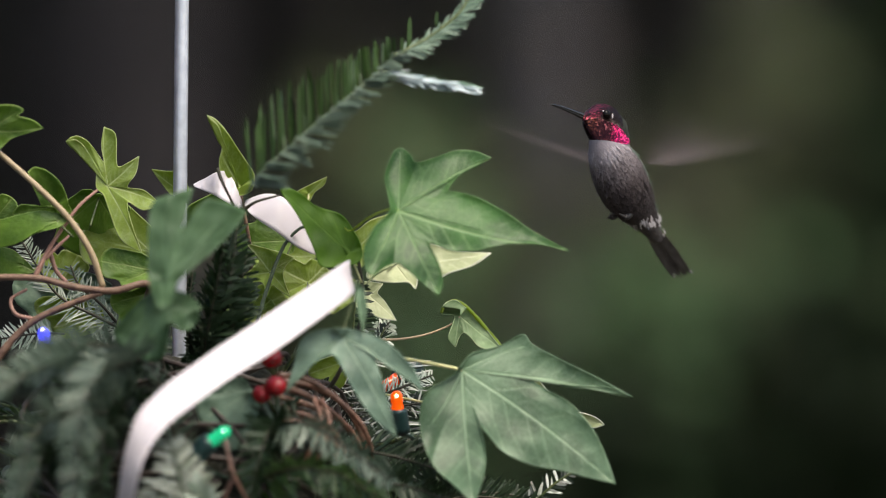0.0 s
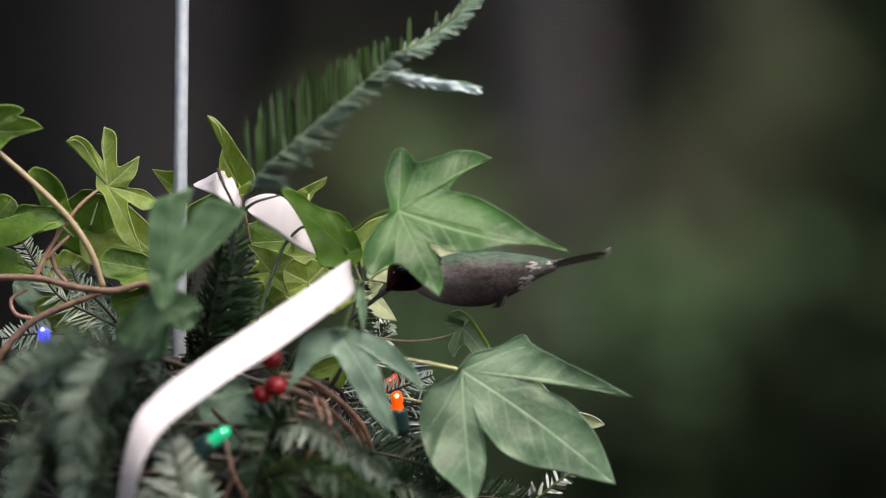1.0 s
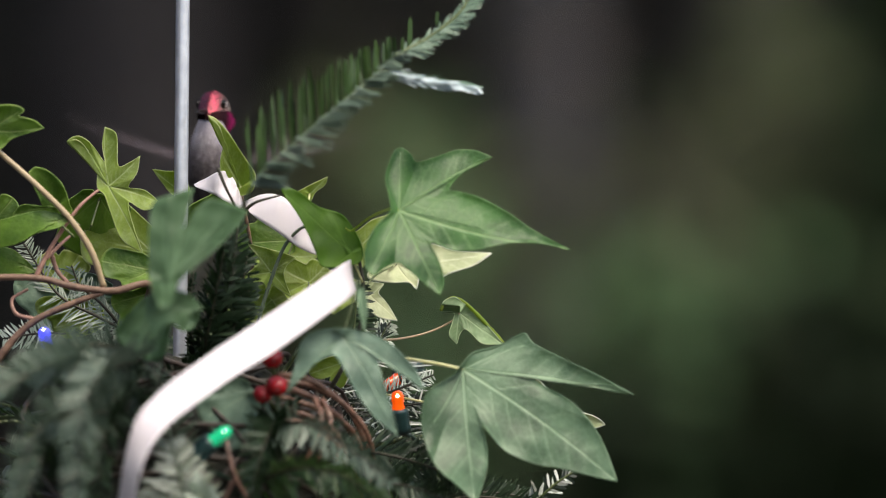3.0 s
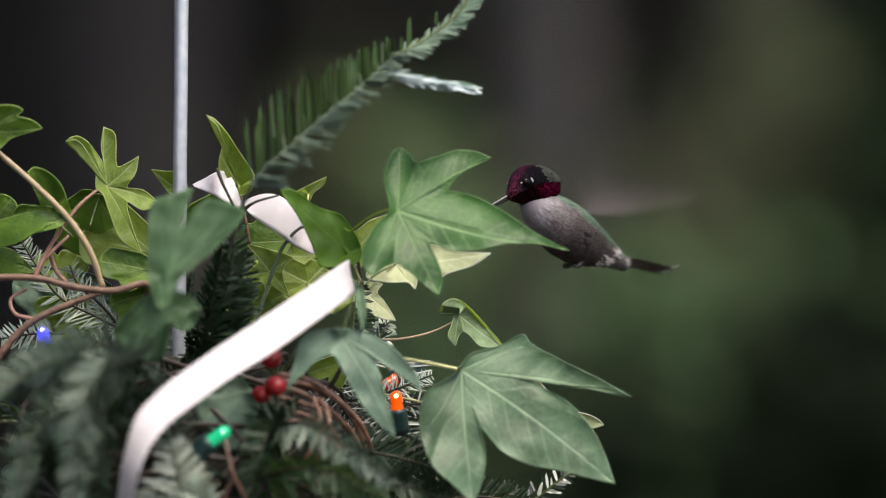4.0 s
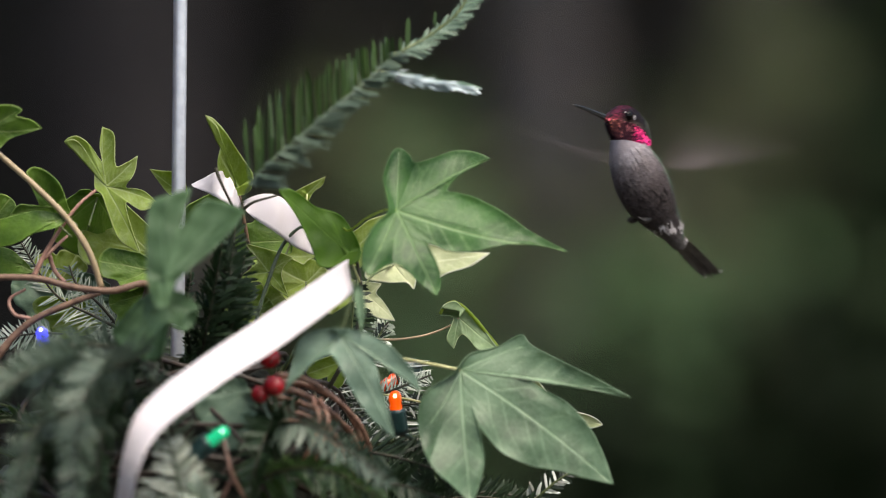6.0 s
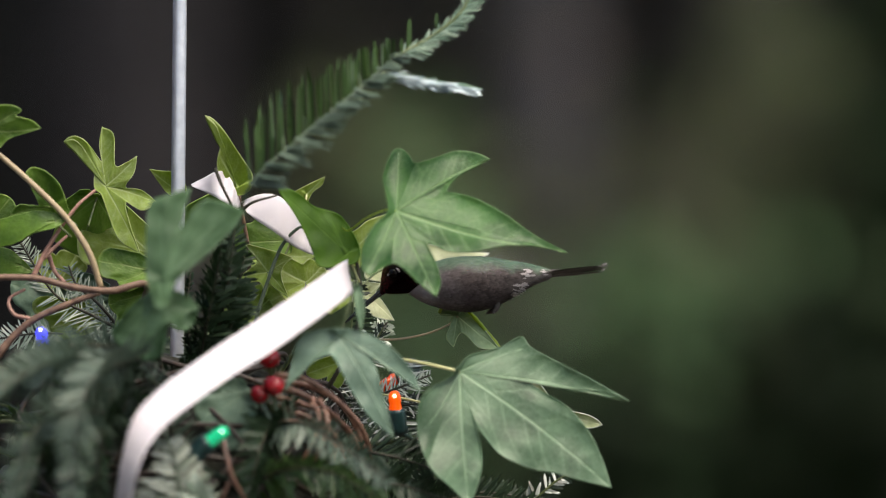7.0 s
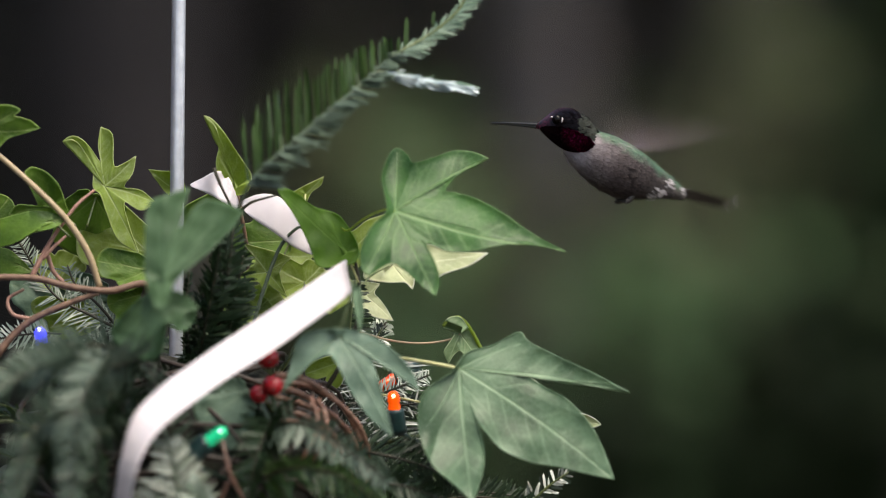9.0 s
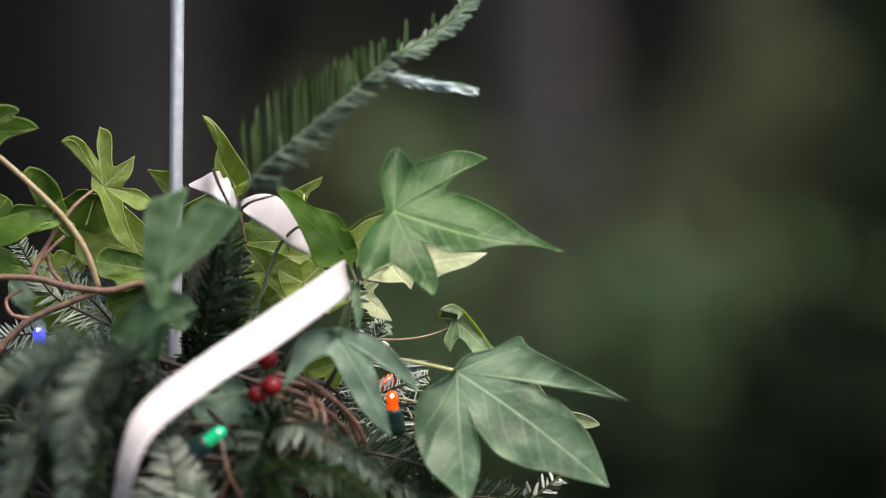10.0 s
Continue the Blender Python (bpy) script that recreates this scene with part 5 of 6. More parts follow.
def ribbon():
    thing = tagged(empty("satin_ribbon", at(560, 560, -0.06)), "white satin ribbon looped over the basket's greenery", "ribbon")
    strip("tail_band", [(618, 460, 628, 516, -0.055, -0.060), (602, 469, 616, 528, -0.064, -0.068), (550, 505, 580, 556, -0.075, -0.078), (450, 572, 488, 622, -0.086, -0.092),
                        (370, 626, 412, 668, -0.098, -0.106), (300, 676, 345, 716, -0.110, -0.120), (245, 732, 292, 758, -0.122, -0.132), (224, 792, 258, 808, -0.126, -0.138),
                        (213, 850, 242, 856, -0.124, -0.138), (206, 930, 230, 932, -0.112, -0.126), (208, 1010, 236, 1010, -0.085, -0.095)], thing, "long hanging ribbon end")
    strip("front_loop", [(342, 327, 344, 330, -0.004, -0.008), (362, 316, 360, 337, -0.008, -0.012), (386, 304, 379, 346, -0.014, -0.014), (404, 306, 398, 355, -0.006, -0.016), (418, 330, 413, 365, -0.012, -0.014), (429, 360, 428, 372, -0.004, -0.008)], thing, "puckered ribbon loop")
    strip("back_loop", [(430, 357, 440, 375, -0.006, -0.012), (470, 343, 456, 389, -0.010, -0.014), (506, 353, 490, 411, -0.012, -0.016), (536, 391, 524, 436, -0.010, -0.014),
                        (553, 420, 548, 448, -0.008, -0.012), (560, 444, 558, 451, -0.004, -0.008)], thing, "smooth ribbon loop")
    return thing


ribbon()


# ---- string of lights and berries ----
def string_lights():
    thing = tagged(empty("light_string", at(400, 800, -0.05)), "string of small coloured lights with dark green sockets", "string lights")
    wire = [(20, 640, -0.01), (92, 626, -0.004), (180, 700, -0.04), (300, 800, -0.08), (340, 815, -0.098), (420, 850, -0.07), (560, 830, -0.05), (660, 800, -0.035), (708, 768, -0.028), (740, 800, -0.01), (700, 900, 0.0)]
    part("wire", *tube(smooth_path([at(*p) for p in wire], 8), 0.0009, 0.0009, 7), WIRE, thing, "thin dark green cable")
    lamps = [((340, 812, -0.100), (370, 784, -0.102), (406, 759, -0.104), (0.003, 0.42, 0.20), 0.35, "lit green bulb"),
             ((708, 766, -0.028), (704, 730, -0.030), (701, 692, -0.031), (1.0, 0.10, 0.006), 0.30, "lit orange bulb"),
             ((92, 632, -0.016), (82, 611, -0.036), (75, 584, -0.046), (0.05, 0.06, 0.95), 1.0, "lit blue bulb"),
             ((738, 650, 0.016), (708, 666, 0.010), (674, 690, 0.004), (0.75, 0.07, 0.008), 0.05, "orange bulb behind the needles")]
    for k, (a, b, c, tint, power, label) in enumerate(lamps):
        pa, pb, pc = at(*a), at(*b), at(*c)
        d = (pc - pb).normalized()
        sock = [pa, pa.lerp(pb, 0.3), pa.lerp(pb, 0.7), pb, pb + d * 0.0012]
        part("socket", *tube(sock, 0.0042, 0.0038, 14), SOCKET, thing, "dark green plastic socket")
        ln = (pc - pb).length
        prof = [(0.0, 0.0024), (0.25, 0.0026), (0.4, 0.0022), (0.55, 0.0026), (0.8, 0.0024), (0.95, 0.0016), (1.0, 0.0006)]
        q = d.orthogonal().normalized()
        r = d.cross(q)
        verts, faces = [], []
        for s, rad in prof:
            for i in range(14):
                w = 2 * math.pi * i / 14
                verts.append(pb + d * ln * s + (q * math.cos(w) + r * math.sin(w)) * rad)
        for i in range(len(prof) - 1):
            for j in range(14):
                m = (j + 1) % 14
                faces.append((i * 14 + j, i * 14 + m, (i + 1) * 14 + m, (i + 1) * 14 + j))
        faces.append(tuple(range((len(prof) - 1) * 14, len(prof) * 14)))
        bulb = part("bulb", verts, faces, bulb_material("bulb_" + label.split()[-2] + "_glass", tint, power), thing, label)
        if power > 0.2:
            # small glowing ball added on the viewer's side as the bulb's bright spot
            hot = pc if abs(d.y) > 0.8 else pb + d * ln * 0.7 + Vector((0, -0.0025, 0.0006))
            part("bright_spot", *ball(hot, (0.0004, 0.0007, 0.0006, 0.0005)[k], (1, 0.5, 1.1), 6, 10), glow_spot("bulb_glow_spot", (1.0, 0.72, 0.35) if k == 1 else tuple(0.5 + 0.5 * x for x in tint), 2.5), bulb, "glowing diode")


def berries():
    thing = tagged(empty("berry_cluster", at(480, 720, -0.06)), "cluster of glossy red holly berries", "berries")
    for u, v, y, r in ((488, 683, -0.075, 0.0043), (463, 698, -0.072, 0.0038), (480, 634, -0.068, 0.0044)):
        b = part("berry", *ball(at(u, v, y), r, (1, 1, 0.95), 12, 18), BERRY, thing)
        part("calyx", *ball(at(u + 3, v + 2, y) + Vector((0.0, -r * 0.96, -0.001)), 0.0006, (1, 0.5, 1), 5, 8), BERRY_END, b, "dark dried tip")
        part("stalk", *tube(smooth_path([at(u, v, y), at((u + 490) / 2, (v + 725) / 2, -0.06), at(490, 735, -0.055)], 5), 0.0006, 0.0007, 6), STALK_GREEN, thing)


string_lights()
berries()


# ================= the hummingbird =================
# Its own space: the head's middle at the origin, bill towards -x, back towards +z, tail towards +x.
MM = 0.001
BODY_SHAPE = dense([(4, -3.6, 4.4, 4.6), (8, -4.2, 6.0, 6.4), (13, -4.1, 7.9, 8.2), (20, -3.9, 9.6, 10.0), (28, -3.8, 10.3, 10.8), (36, -3.2, 9.5, 10.2),
                    (43, -2.0, 7.6, 8.3), (49, -0.4, 5.9, 6.1), (55, 0.8, 4.4, 4.0), (61, 1.2, 2.9, 2.2)], 4)
HEAD_SHAPE = dense([(-11.5, -1.1, 0.9, 0.9), (-9.8, -0.8, 1.7, 1.8), (-7.2, -0.3, 3.2, 3.6), (-4.2, 0.1, 4.9, 5.5), (-0.8, 0.2, 6.0, 6.5), (2.8, -0.4, 6.4, 6.9), (6.2, -1.9, 6.3, 6.7), (9.4, -3.8, 5.9, 6.1), (12.4, -5.6, 4.6, 4.8)], 4)
GORGET_SHAPE = dense([(-9.6, -1.6, 1.6, 1.5), (-7.2, -2.2, 3.3, 3.1), (-4.2, -3.0, 5.1, 4.8), (-0.8, -3.9, 6.4, 6.1), (3.2, -5.0, 7.1, 6.7), (7.0, -6.2, 7.2, 6.0), (10.0, -7.2, 6.2, 4.4), (12.0, -7.8, 3.6, 2.2)], 4)


def scaled(shape):
    return [tuple(q * MM for q in row) for row in shape]


def fuller(shape, share):
    return [(x, z, w * share, h * share) for x, z, w, h in shape]


def feather_scales(shape, count, size, seed, x_range, lift=0.25, arc=(0, 2 * math.pi), slim=0.32):
    """Small pointed feathers that lie tail-wards over a lofted skin."""
    rnd = random.Random(seed)
    verts, faces = [], []
    rows = [r for r in shape if x_range[0] * MM <= r[0] <= x_range[1] * MM]
    for _ in range(count):
        i = rnd.randrange(len(rows) - 1)
        t = rnd.random()
        x, z, w, h = [a + (b - a) * t for a, b in zip(rows[i], rows[i + 1])]
        dx = rows[i + 1][0] - rows[i][0]
        slope_w, slope_h = (rows[i + 1][2] - rows[i][2]) / dx, (rows[i + 1][3] - rows[i][3]) / dx
        a = rnd.uniform(*arc)
        p = Vector((x, w * math.cos(a), z + h * math.sin(a)))
        out = Vector((-0.3 * slope_w, math.cos(a) / w, math.sin(a) / h))
        out = Vector((0, out.y, out.z)).normalized()
        back = Vector((1, slope_w * math.cos(a), slope_h * math.sin(a))).normalized()
        back = (back + out * lift * rnd.uniform(0.1, 1.0)).normalized()
        side = back.cross(out).normalized()
        s = size * rnd.uniform(0.7, 1.25)
        o = len(verts)
        verts += [p, p + back * s * 0.55 + side * s * slim, p + back * s, p + back * s * 0.55 - side * s * slim]
        faces.append((o, o + 1, o + 2, o + 3))
    return verts, faces


def tips(mesh):
    """0 at a feather's root to 1 at its tip, for meshes of four-cornered feathers."""
    return {"tip": [(0.0, 0.45, 1.0, 0.45)[k % 4] for k in range(len(mesh[0]))]}


def hummingbird():
    bird = tagged(empty("hummingbird", (0, 0, 0)), "small hovering hummingbird with magenta throat and green back", "hummingbird")
    body_rows = scaled(fuller(BODY_SHAPE, 1.05))
    skin = loft(body_rows)
    body = part("body", *skin, BODY_PLUMAGE, bird, "grey-brown scaled breast and green back", attrs={"tip": [0.2] * len(skin[0])})
    coat = feather_scales(body_rows, 5600, 0.0026, 4, (7, 60), 0.07, slim=0.25)
    ruffle = part("plumage", *coat, BODY_PLUMAGE, body, "short overlapping body feathers", smooth=False, attrs=tips(coat))
    tagged(ruffle, kind="stuff")
    loose = feather_scales(body_rows, 420, 0.0030, 14, (8, 58), 0.5, slim=0.10)
    tagged(part("loose_plumage", *loose, BODY_PLUMAGE, body, "loose feather ends", smooth=False, attrs=tips(loose)), kind="stuff")
    tuft = feather_scales(scaled([(40, -3.2, 8.2, 7.8), (45, -2.2, 7.2, 7.2), (50, -1.0, 6.4, 5.8), (54, -0.2, 5.2, 4.4)]), 60, 0.0026, 9, (41, 53), 0.5, (math.pi * 1.05, math.pi * 1.95), 0.12)
    tagged(part("down", *tuft, WHITE_DOWN, body, "loose white down", smooth=False), kind="stuff")
    rump = feather_scales(scaled([(47, 0.6, 6.9, 6.4), (53, 1.3, 5.7, 5.0), (59, 1.8, 4.6, 3.4)]), 16, 0.0030, 10, (46, 60), 0.3, (math.pi * -0.10, math.pi * 0.14), 0.12)
    rump2 = feather_scales(scaled([(47, 0.6, 6.9, 6.4), (53, 1.3, 5.7, 5.0), (59, 1.8, 4.6, 3.4)]), 16, 0.0030, 11, (46, 60), 0.3, (math.pi * 0.86, math.pi * 1.10), 0.12)
    tagged(part("rump_down", *join([rump, rump2]), WHITE_DOWN, body, "white flank down", smooth=False), kind="stuff")

    def facing(mesh, shape, lengthwise=0.5, sideways=0.75):
        """0 at the nape and sides to 1 at the front of the head."""
        out = []
        first, last = shape[0][0], shape[-1][0]
        for v in mesh[0]:
            along = (v[0] - first) / (last - first)
            aside = min(1.0, abs(v[1]) / 0.0068)
            out.append(max(0.0, min(1.0, 1.0 - lengthwise * along - sideways * aside ** 2)))
        return {"facing": out}

    head_mesh, gorget_mesh = loft(scaled(HEAD_SHAPE)), loft(scaled(GORGET_SHAPE))
    crown_mesh = feather_scales(scaled(HEAD_SHAPE), 1500, 0.0012, 5, (-9, 12), 0.10, slim=0.30)
    scale_mesh = feather_scales(scaled(GORGET_SHAPE), 1500, 0.0014, 6, (-9, 11.5), 0.13, (math.pi * 0.85, math.pi * 2.15), 0.30)
    head = part("head", *head_mesh, CROWN, bird, "dark crown with a rosy sheen", attrs=facing(head_mesh, scaled(HEAD_SHAPE)))
    crown = part("crown_plumage", *crown_mesh, CROWN, head, "tiny scale-like crown feathers", smooth=False, attrs=facing(crown_mesh, scaled(HEAD_SHAPE)))
    tagged(crown, kind="stuff")
    nape_mesh = feather_scales(scaled(HEAD_SHAPE), 300, 0.0020, 15, (5.5, 12.4), 0.16, (math.pi * -0.06, math.pi * 1.06), 0.26)
    tagged(part("nape_plumage", *nape_mesh, NAPE_FEATHER, head, "greenish-grey feathers of the nape", smooth=False), kind="stuff")
    gorget = part("gorget", *gorget_mesh, GORGET, head, "iridescent magenta throat patch", attrs=facing(gorget_mesh, scaled(GORGET_SHAPE), 0.85, 0.35))
    hem_mesh = feather_scales(scaled(GORGET_SHAPE), 170, 0.0030, 16, (6.0, 11.5), 0.22, (math.pi * 0.92, math.pi * 2.08), 0.22)
    tagged(part("gorget_hem", *hem_mesh, GORGET, head, "longer ragged feathers at the throat patch's edge", smooth=False, attrs=facing(hem_mesh, scaled(GORGET_SHAPE), 0.85, 0.35)), kind="stuff")
    gs = part("gorget_plumage", *scale_mesh, GORGET, head, "iridescent scale-like throat feathers", smooth=False, attrs=facing(scale_mesh, scaled(GORGET_SHAPE), 0.85, 0.35))
    tagged(gs, kind="stuff")
    upper = smooth_path([(-0.0100, 0, -0.0006), (-0.016, 0, -0.0003), (-0.024, 0, 0.0000), (-0.0305, 0, -0.0003)], 6)
    part("upper_bill", *tube(upper, 0.0010, 0.00034, 10), BILL, head, "long thin black bill")
    lower = smooth_path([(-0.0100, 0, -0.0015), (-0.016, 0, -0.0010), (-0.024, 0, -0.0005), (-0.029, 0, -0.0006)], 6)
    part("lower_bill", *tube(lower, 0.0008, 0.00024, 10), BILL, head)
    for s in (1, -1):
        part("eye", *ball((-0.0024, s * 0.0050, 0.0017), 0.0020, (1, 0.72, 1), 12, 16), EYE, head, "round glossy black eye")
        part("eye_spot", *ball((0.0000, s * 0.0060, 0.0015), 0.0009, (0.5, 0.4, 1.4), 6, 10), WHITE_DOWN, head, "white spot behind the eye")
        part("eye_ring", *ball((-0.0044, s * 0.0048, 0.0027), 0.00045, (1.5, 0.4, 0.7), 6, 10), WHITE_DOWN, head, "pale eyelid mark")

    tail = part("tail", *loft(scaled(dense([(-7, -0.8, 3.4, 3.2), (0, -0.8, 3.1, 2.6), (6, -0.5, 2.6, 1.7), (12, -0.3, 2.0, 0.9), (18, -0.2, 1.2, 0.4)], 3)), 14), TAIL_FEATHER, bird, "short dusky tail")
    for k in range(10):
        a = radians((k - 4.5) * 0.75)
        y0 = (k - 4.5) * 0.0005
        ln = 0.0335 - abs(k - 4.5) * 0.0006 - 0.0012 * (k % 3)
        verts, faces = [], []
        prof = [(0, 0.0009), (0.3, 0.0016), (0.6, 0.0017), (0.86, 0.0011), (1.0, 0.0002)]
        for s, w in prof:
            c = Vector((ln * s * math.cos(a), y0 + ln * s * math.sin(a), -0.0003 * abs(k - 4.5) + 0.0004 * (k % 2)))
            n = Vector((-math.sin(a), math.cos(a), 0))
            verts += [c - n * w, c + Vector((0, 0, 0.0003)), c + n * w]
        for i in range(len(prof) - 1):
            q = i * 3
            faces += [(q, q + 1, q + 4, q + 3), (q + 1, q + 2, q + 5, q + 4)]
        feather = part("tail_feather", verts, faces, TAIL_FEATHER, tail)
        if k in (0, 1, 8, 9):
            end = Vector((ln * math.cos(a), y0 + ln * math.sin(a), 0.0))
            part("white_tip", *ball(end, 0.0006, (1.6, 0.9, 0.5), 5, 8), WHITE_DOWN, feather, "white tip of an outer tail feather")
    tail.location = Vector((0.054, 0, 0.0010))

    wings = []
    for s in (-1, 1):
        w = part("wing", *ball((0.001, -s * 0.0004, -0.0010), 0.0007, (1.8, 1.2, 0.8), 8, 10), BODY_PLUMAGE, bird, "whirring greyish wing")
        for k in range(10):  # primaries and secondaries fan out from the wrist
            ang = radians(4 + 6.75 * (9 - k))
            ln = 0.047 - 0.0032 * (9 - k)
            d = Vector((math.sin(ang) * 0.9, s * math.cos(ang), 0)).normalized()
            n = Vector((d.y, -d.x, 0)) * 0.0030
            b = Vector((0, s * (0.004 + 0.0012 * k), 0.0002 * k))
            verts = [b - n * 0.5, b + n * 0.5, b + d * ln * 0.5 - n, b + d * ln * 0.5 + n, b + d * ln * 0.9 - n * 0.7, b + d * ln * 0.9 + n * 0.7, b + d * ln]
            part("flight_feather", verts, [(0, 1, 3, 2), (2, 3, 5, 4), (4, 5, 6)], WING, w, smooth=False)
        w.location = Vector((0.0230, s * 0.0085, 0.0005))
        wings.append(w)
    for s in (1, -1):
        foot = tube(smooth_path([(0.040, s * 0.0035, -0.0105), (0.0397, s * 0.0036, -0.0136), (0.0383, s * 0.0036, -0.0148)], 5), 0.0015, 0.0010, 8)
        toes = [tube([Vector((0.0388, s * 0.0036, -0.0144)), Vector((0.0366 + 0.001 * j, s * (0.0022 + 0.0013 * j), -0.0156))], 0.0007, 0.0003, 6) for j in range(3)]
        part("foot", *join([foot, *toes]), FOOT, bird, "tiny tucked black foot")
    return bird, head, tail, wings


BIRD, HEAD, TAIL, WINGS = hummingbird()


# ================= what moves =================
def between(rows, t):
    """Values of a table of rows (t, ...) at t, straight from row to row."""
    if t <= rows[0][0]:
        return rows[0][1:]
    for a, b in zip(rows, rows[1:]):
        if t <= b[0]:
            s = (t - a[0]) / (b[0] - a[0])
            return tuple(p + (q - p) * s for p, q in zip(a[1:], b[1:]))
    return rows[-1][1:]


def motions():
    # seconds; head u, v; vent u, v; tail's end u, v; turn towards the viewer; bill's rise; head's turn
    flight = []
    flight += [(0.0, 1064, 213, 1139, 391, 1190, 456, 51, 12, 45), (0.1, 1062, 214, 1139, 391, 1190, 458, 51, 12, 45),
               (0.2, 1063, 214, 1139, 391, 1188, 460, 51, 12, 45), (0.3, 1064, 214, 1139, 391, 1187, 460, 51, 12, 45),
               (0.4, 1064, 214, 1138, 391, 1190, 462, 51, 12, 45), (0.5, 1060, 215, 1140, 391, 1200, 455, 49, 12, 42), (0.53, 1060, 215, 1140, 391, 1200, 455, 49, 12, 42),
               (0.6, 950, 338, 1085, 420, 1200, 400, 0, 0, 0), (0.7, 880, 362, 975, 500, 1165, 516, -5, -25, -5)]
    flight += [(0.8, 760, 455, 968, 494, 1128, 430, -5, -20, 0), (0.9, 710, 470, 870, 520, 1036, 544, 5, -35, 0),
               (1.0, 718, 478, 892, 488, 1059, 452, 10, -42, 5), (1.1, 722, 475, 901, 492, 1057, 480, 8, -40, 5),
               (1.2, 895, 308, 979, 491, 1128, 441, -5, 10, 0), (1.3, 956, 233, 1078, 411, 1258, 395, 0, 6, -8),
               (1.4, 958, 234, 1072, 402, 1252, 420, 14, 8, -8), (1.5, 959, 235, 1074, 402, 1238, 402, 16, 6, -8)]
    flight += [(1.6, 960, 239, 1061, 417, 1184, 480, 5, 4, -8), (1.7, 966, 188, 1120, 250, 1180, 260, -15, -3, -10),
               (1.8, 823, 113, 900, 250, 930, 300, 30, 0, 45), (1.9, 791, 113, 830, 270, 850, 330, 55, 10, 60),
               (2.0, 783, 113, 828, 285, 851, 342, 55, 8, 60), (2.1, 780, 113, 828, 285, 852, 330, 55, 8, 60),
               (2.2, 784, 117, 826, 285, 848, 336, 55, 8, 60), (2.3, 784, 114, 828, 285, 850, 336, 55, 8, 60)]
    flight += [(2.4, 783, 113, 828, 285, 851, 345, 55, 8, 62), (2.5, 742, 208, 800, 335, 822, 400, 70, -30, 55),
               (2.6, 580, 248, 690, 370, 780, 360, 20, -5, 40), (2.7, 421, 205, 440, 400, 450, 480, 65, -20, 80),
               (2.9, 380, 190, 392, 370, 400, 450, 70, -5, 80), (3.1, 372, 195, 388, 375, 400, 455, 65, -5, 75),
               (3.3, 430, 210, 480, 390, 540, 450, 45, -5, 60), (3.5, 640, 235, 740, 400, 840, 440, 30, -5, 40)]
    flight += [(3.7, 880, 295, 1000, 420, 1090, 430, 25, -15, 35), (3.8, 930, 311, 1060, 411, 1110, 400, 25, -28, 35),
               (3.9, 932, 325, 1075, 454, 1224, 411, 25, -28, 20), (4.0, 929, 325, 1050, 462, 1172, 478, 35, -28, 35),
               (4.1, 935, 331, 1054, 466, 1164, 474, 38, -25, 35), (4.2, 991, 347, 1025, 510, 1055, 585, 45, 5, 30),
               (4.3, 1048, 370, 1130, 550, 1247, 507, 48, 6, 20), (4.4, 1053, 379, 1126, 549, 1229, 576, 46, 6, 20)]
    flight += [(4.5, 1038, 412, 1152, 528, 1306, 488, 40, -14, 35), (4.6, 963, 347, 1094, 471, 1265, 425, 10, -5, 0),
               (4.7, 858, 322, 1007, 448, 1178, 375, -5, -15, 0), (4.8, 725, 440, 885, 482, 1046, 459, 0, -30, 0),
               (4.9, 690, 450, 835, 490, 1027, 489, 5, -35, 0), (5.0, 702, 462, 865, 476, 1014, 441, 5, -40, 0),
               (5.1, 712, 478, 869, 506, 1018, 475, 8, -40, 5), (5.2, 760, 450, 920, 503, 1096, 448, 0, -20, 0)]
    flight += [(5.3, 998, 219, 1098, 402, 1279, 349, -5, 9, 0), (5.4, 1002, 224, 1125, 393, 1284, 407, 20, 10, -8),
               (5.5, 1005, 222, 1145, 395, 1262, 410, 28, 11, -8), (5.53, 1005, 222, 1145, 395, 1262, 410, 28, 11, -8), (5.6, 1103, 219, 1112, 410, 1106, 537, 72, 12, 45),
               (5.7, 1133, 217, 1190, 400, 1261, 423, 47, 16, 45), (5.9, 1120, 215, 1182, 398, 1240, 440, 46, 14, 45),
               (6.1, 1090, 216, 1160, 396, 1215, 450, 44, 12, 45), (6.3, 1062, 225, 1150, 400, 1210, 440, 45, 8, 40)]
    flight += [(6.5, 900, 350, 1020, 470, 1160, 470, 5, -15, 5), (6.7, 725, 495, 885, 520, 1040, 490, 5, -38, 5),
               (6.8, 714, 483, 878, 500, 1036, 489, 8, -42, 5), (6.9, 709, 483, 892, 496, 1041, 470, 8, -42, 5),
               (7.0, 707, 483, 894, 497, 1057, 478, 8, -42, 5), (7.1, 708, 483, 892, 503, 1050, 478, 8, -42, 5),
               (7.2, 712, 496, 896, 530, 1043, 482, 8, -42, 5), (7.3, 904, 310, 984, 505, 1144, 448, -5, 5, 0)]
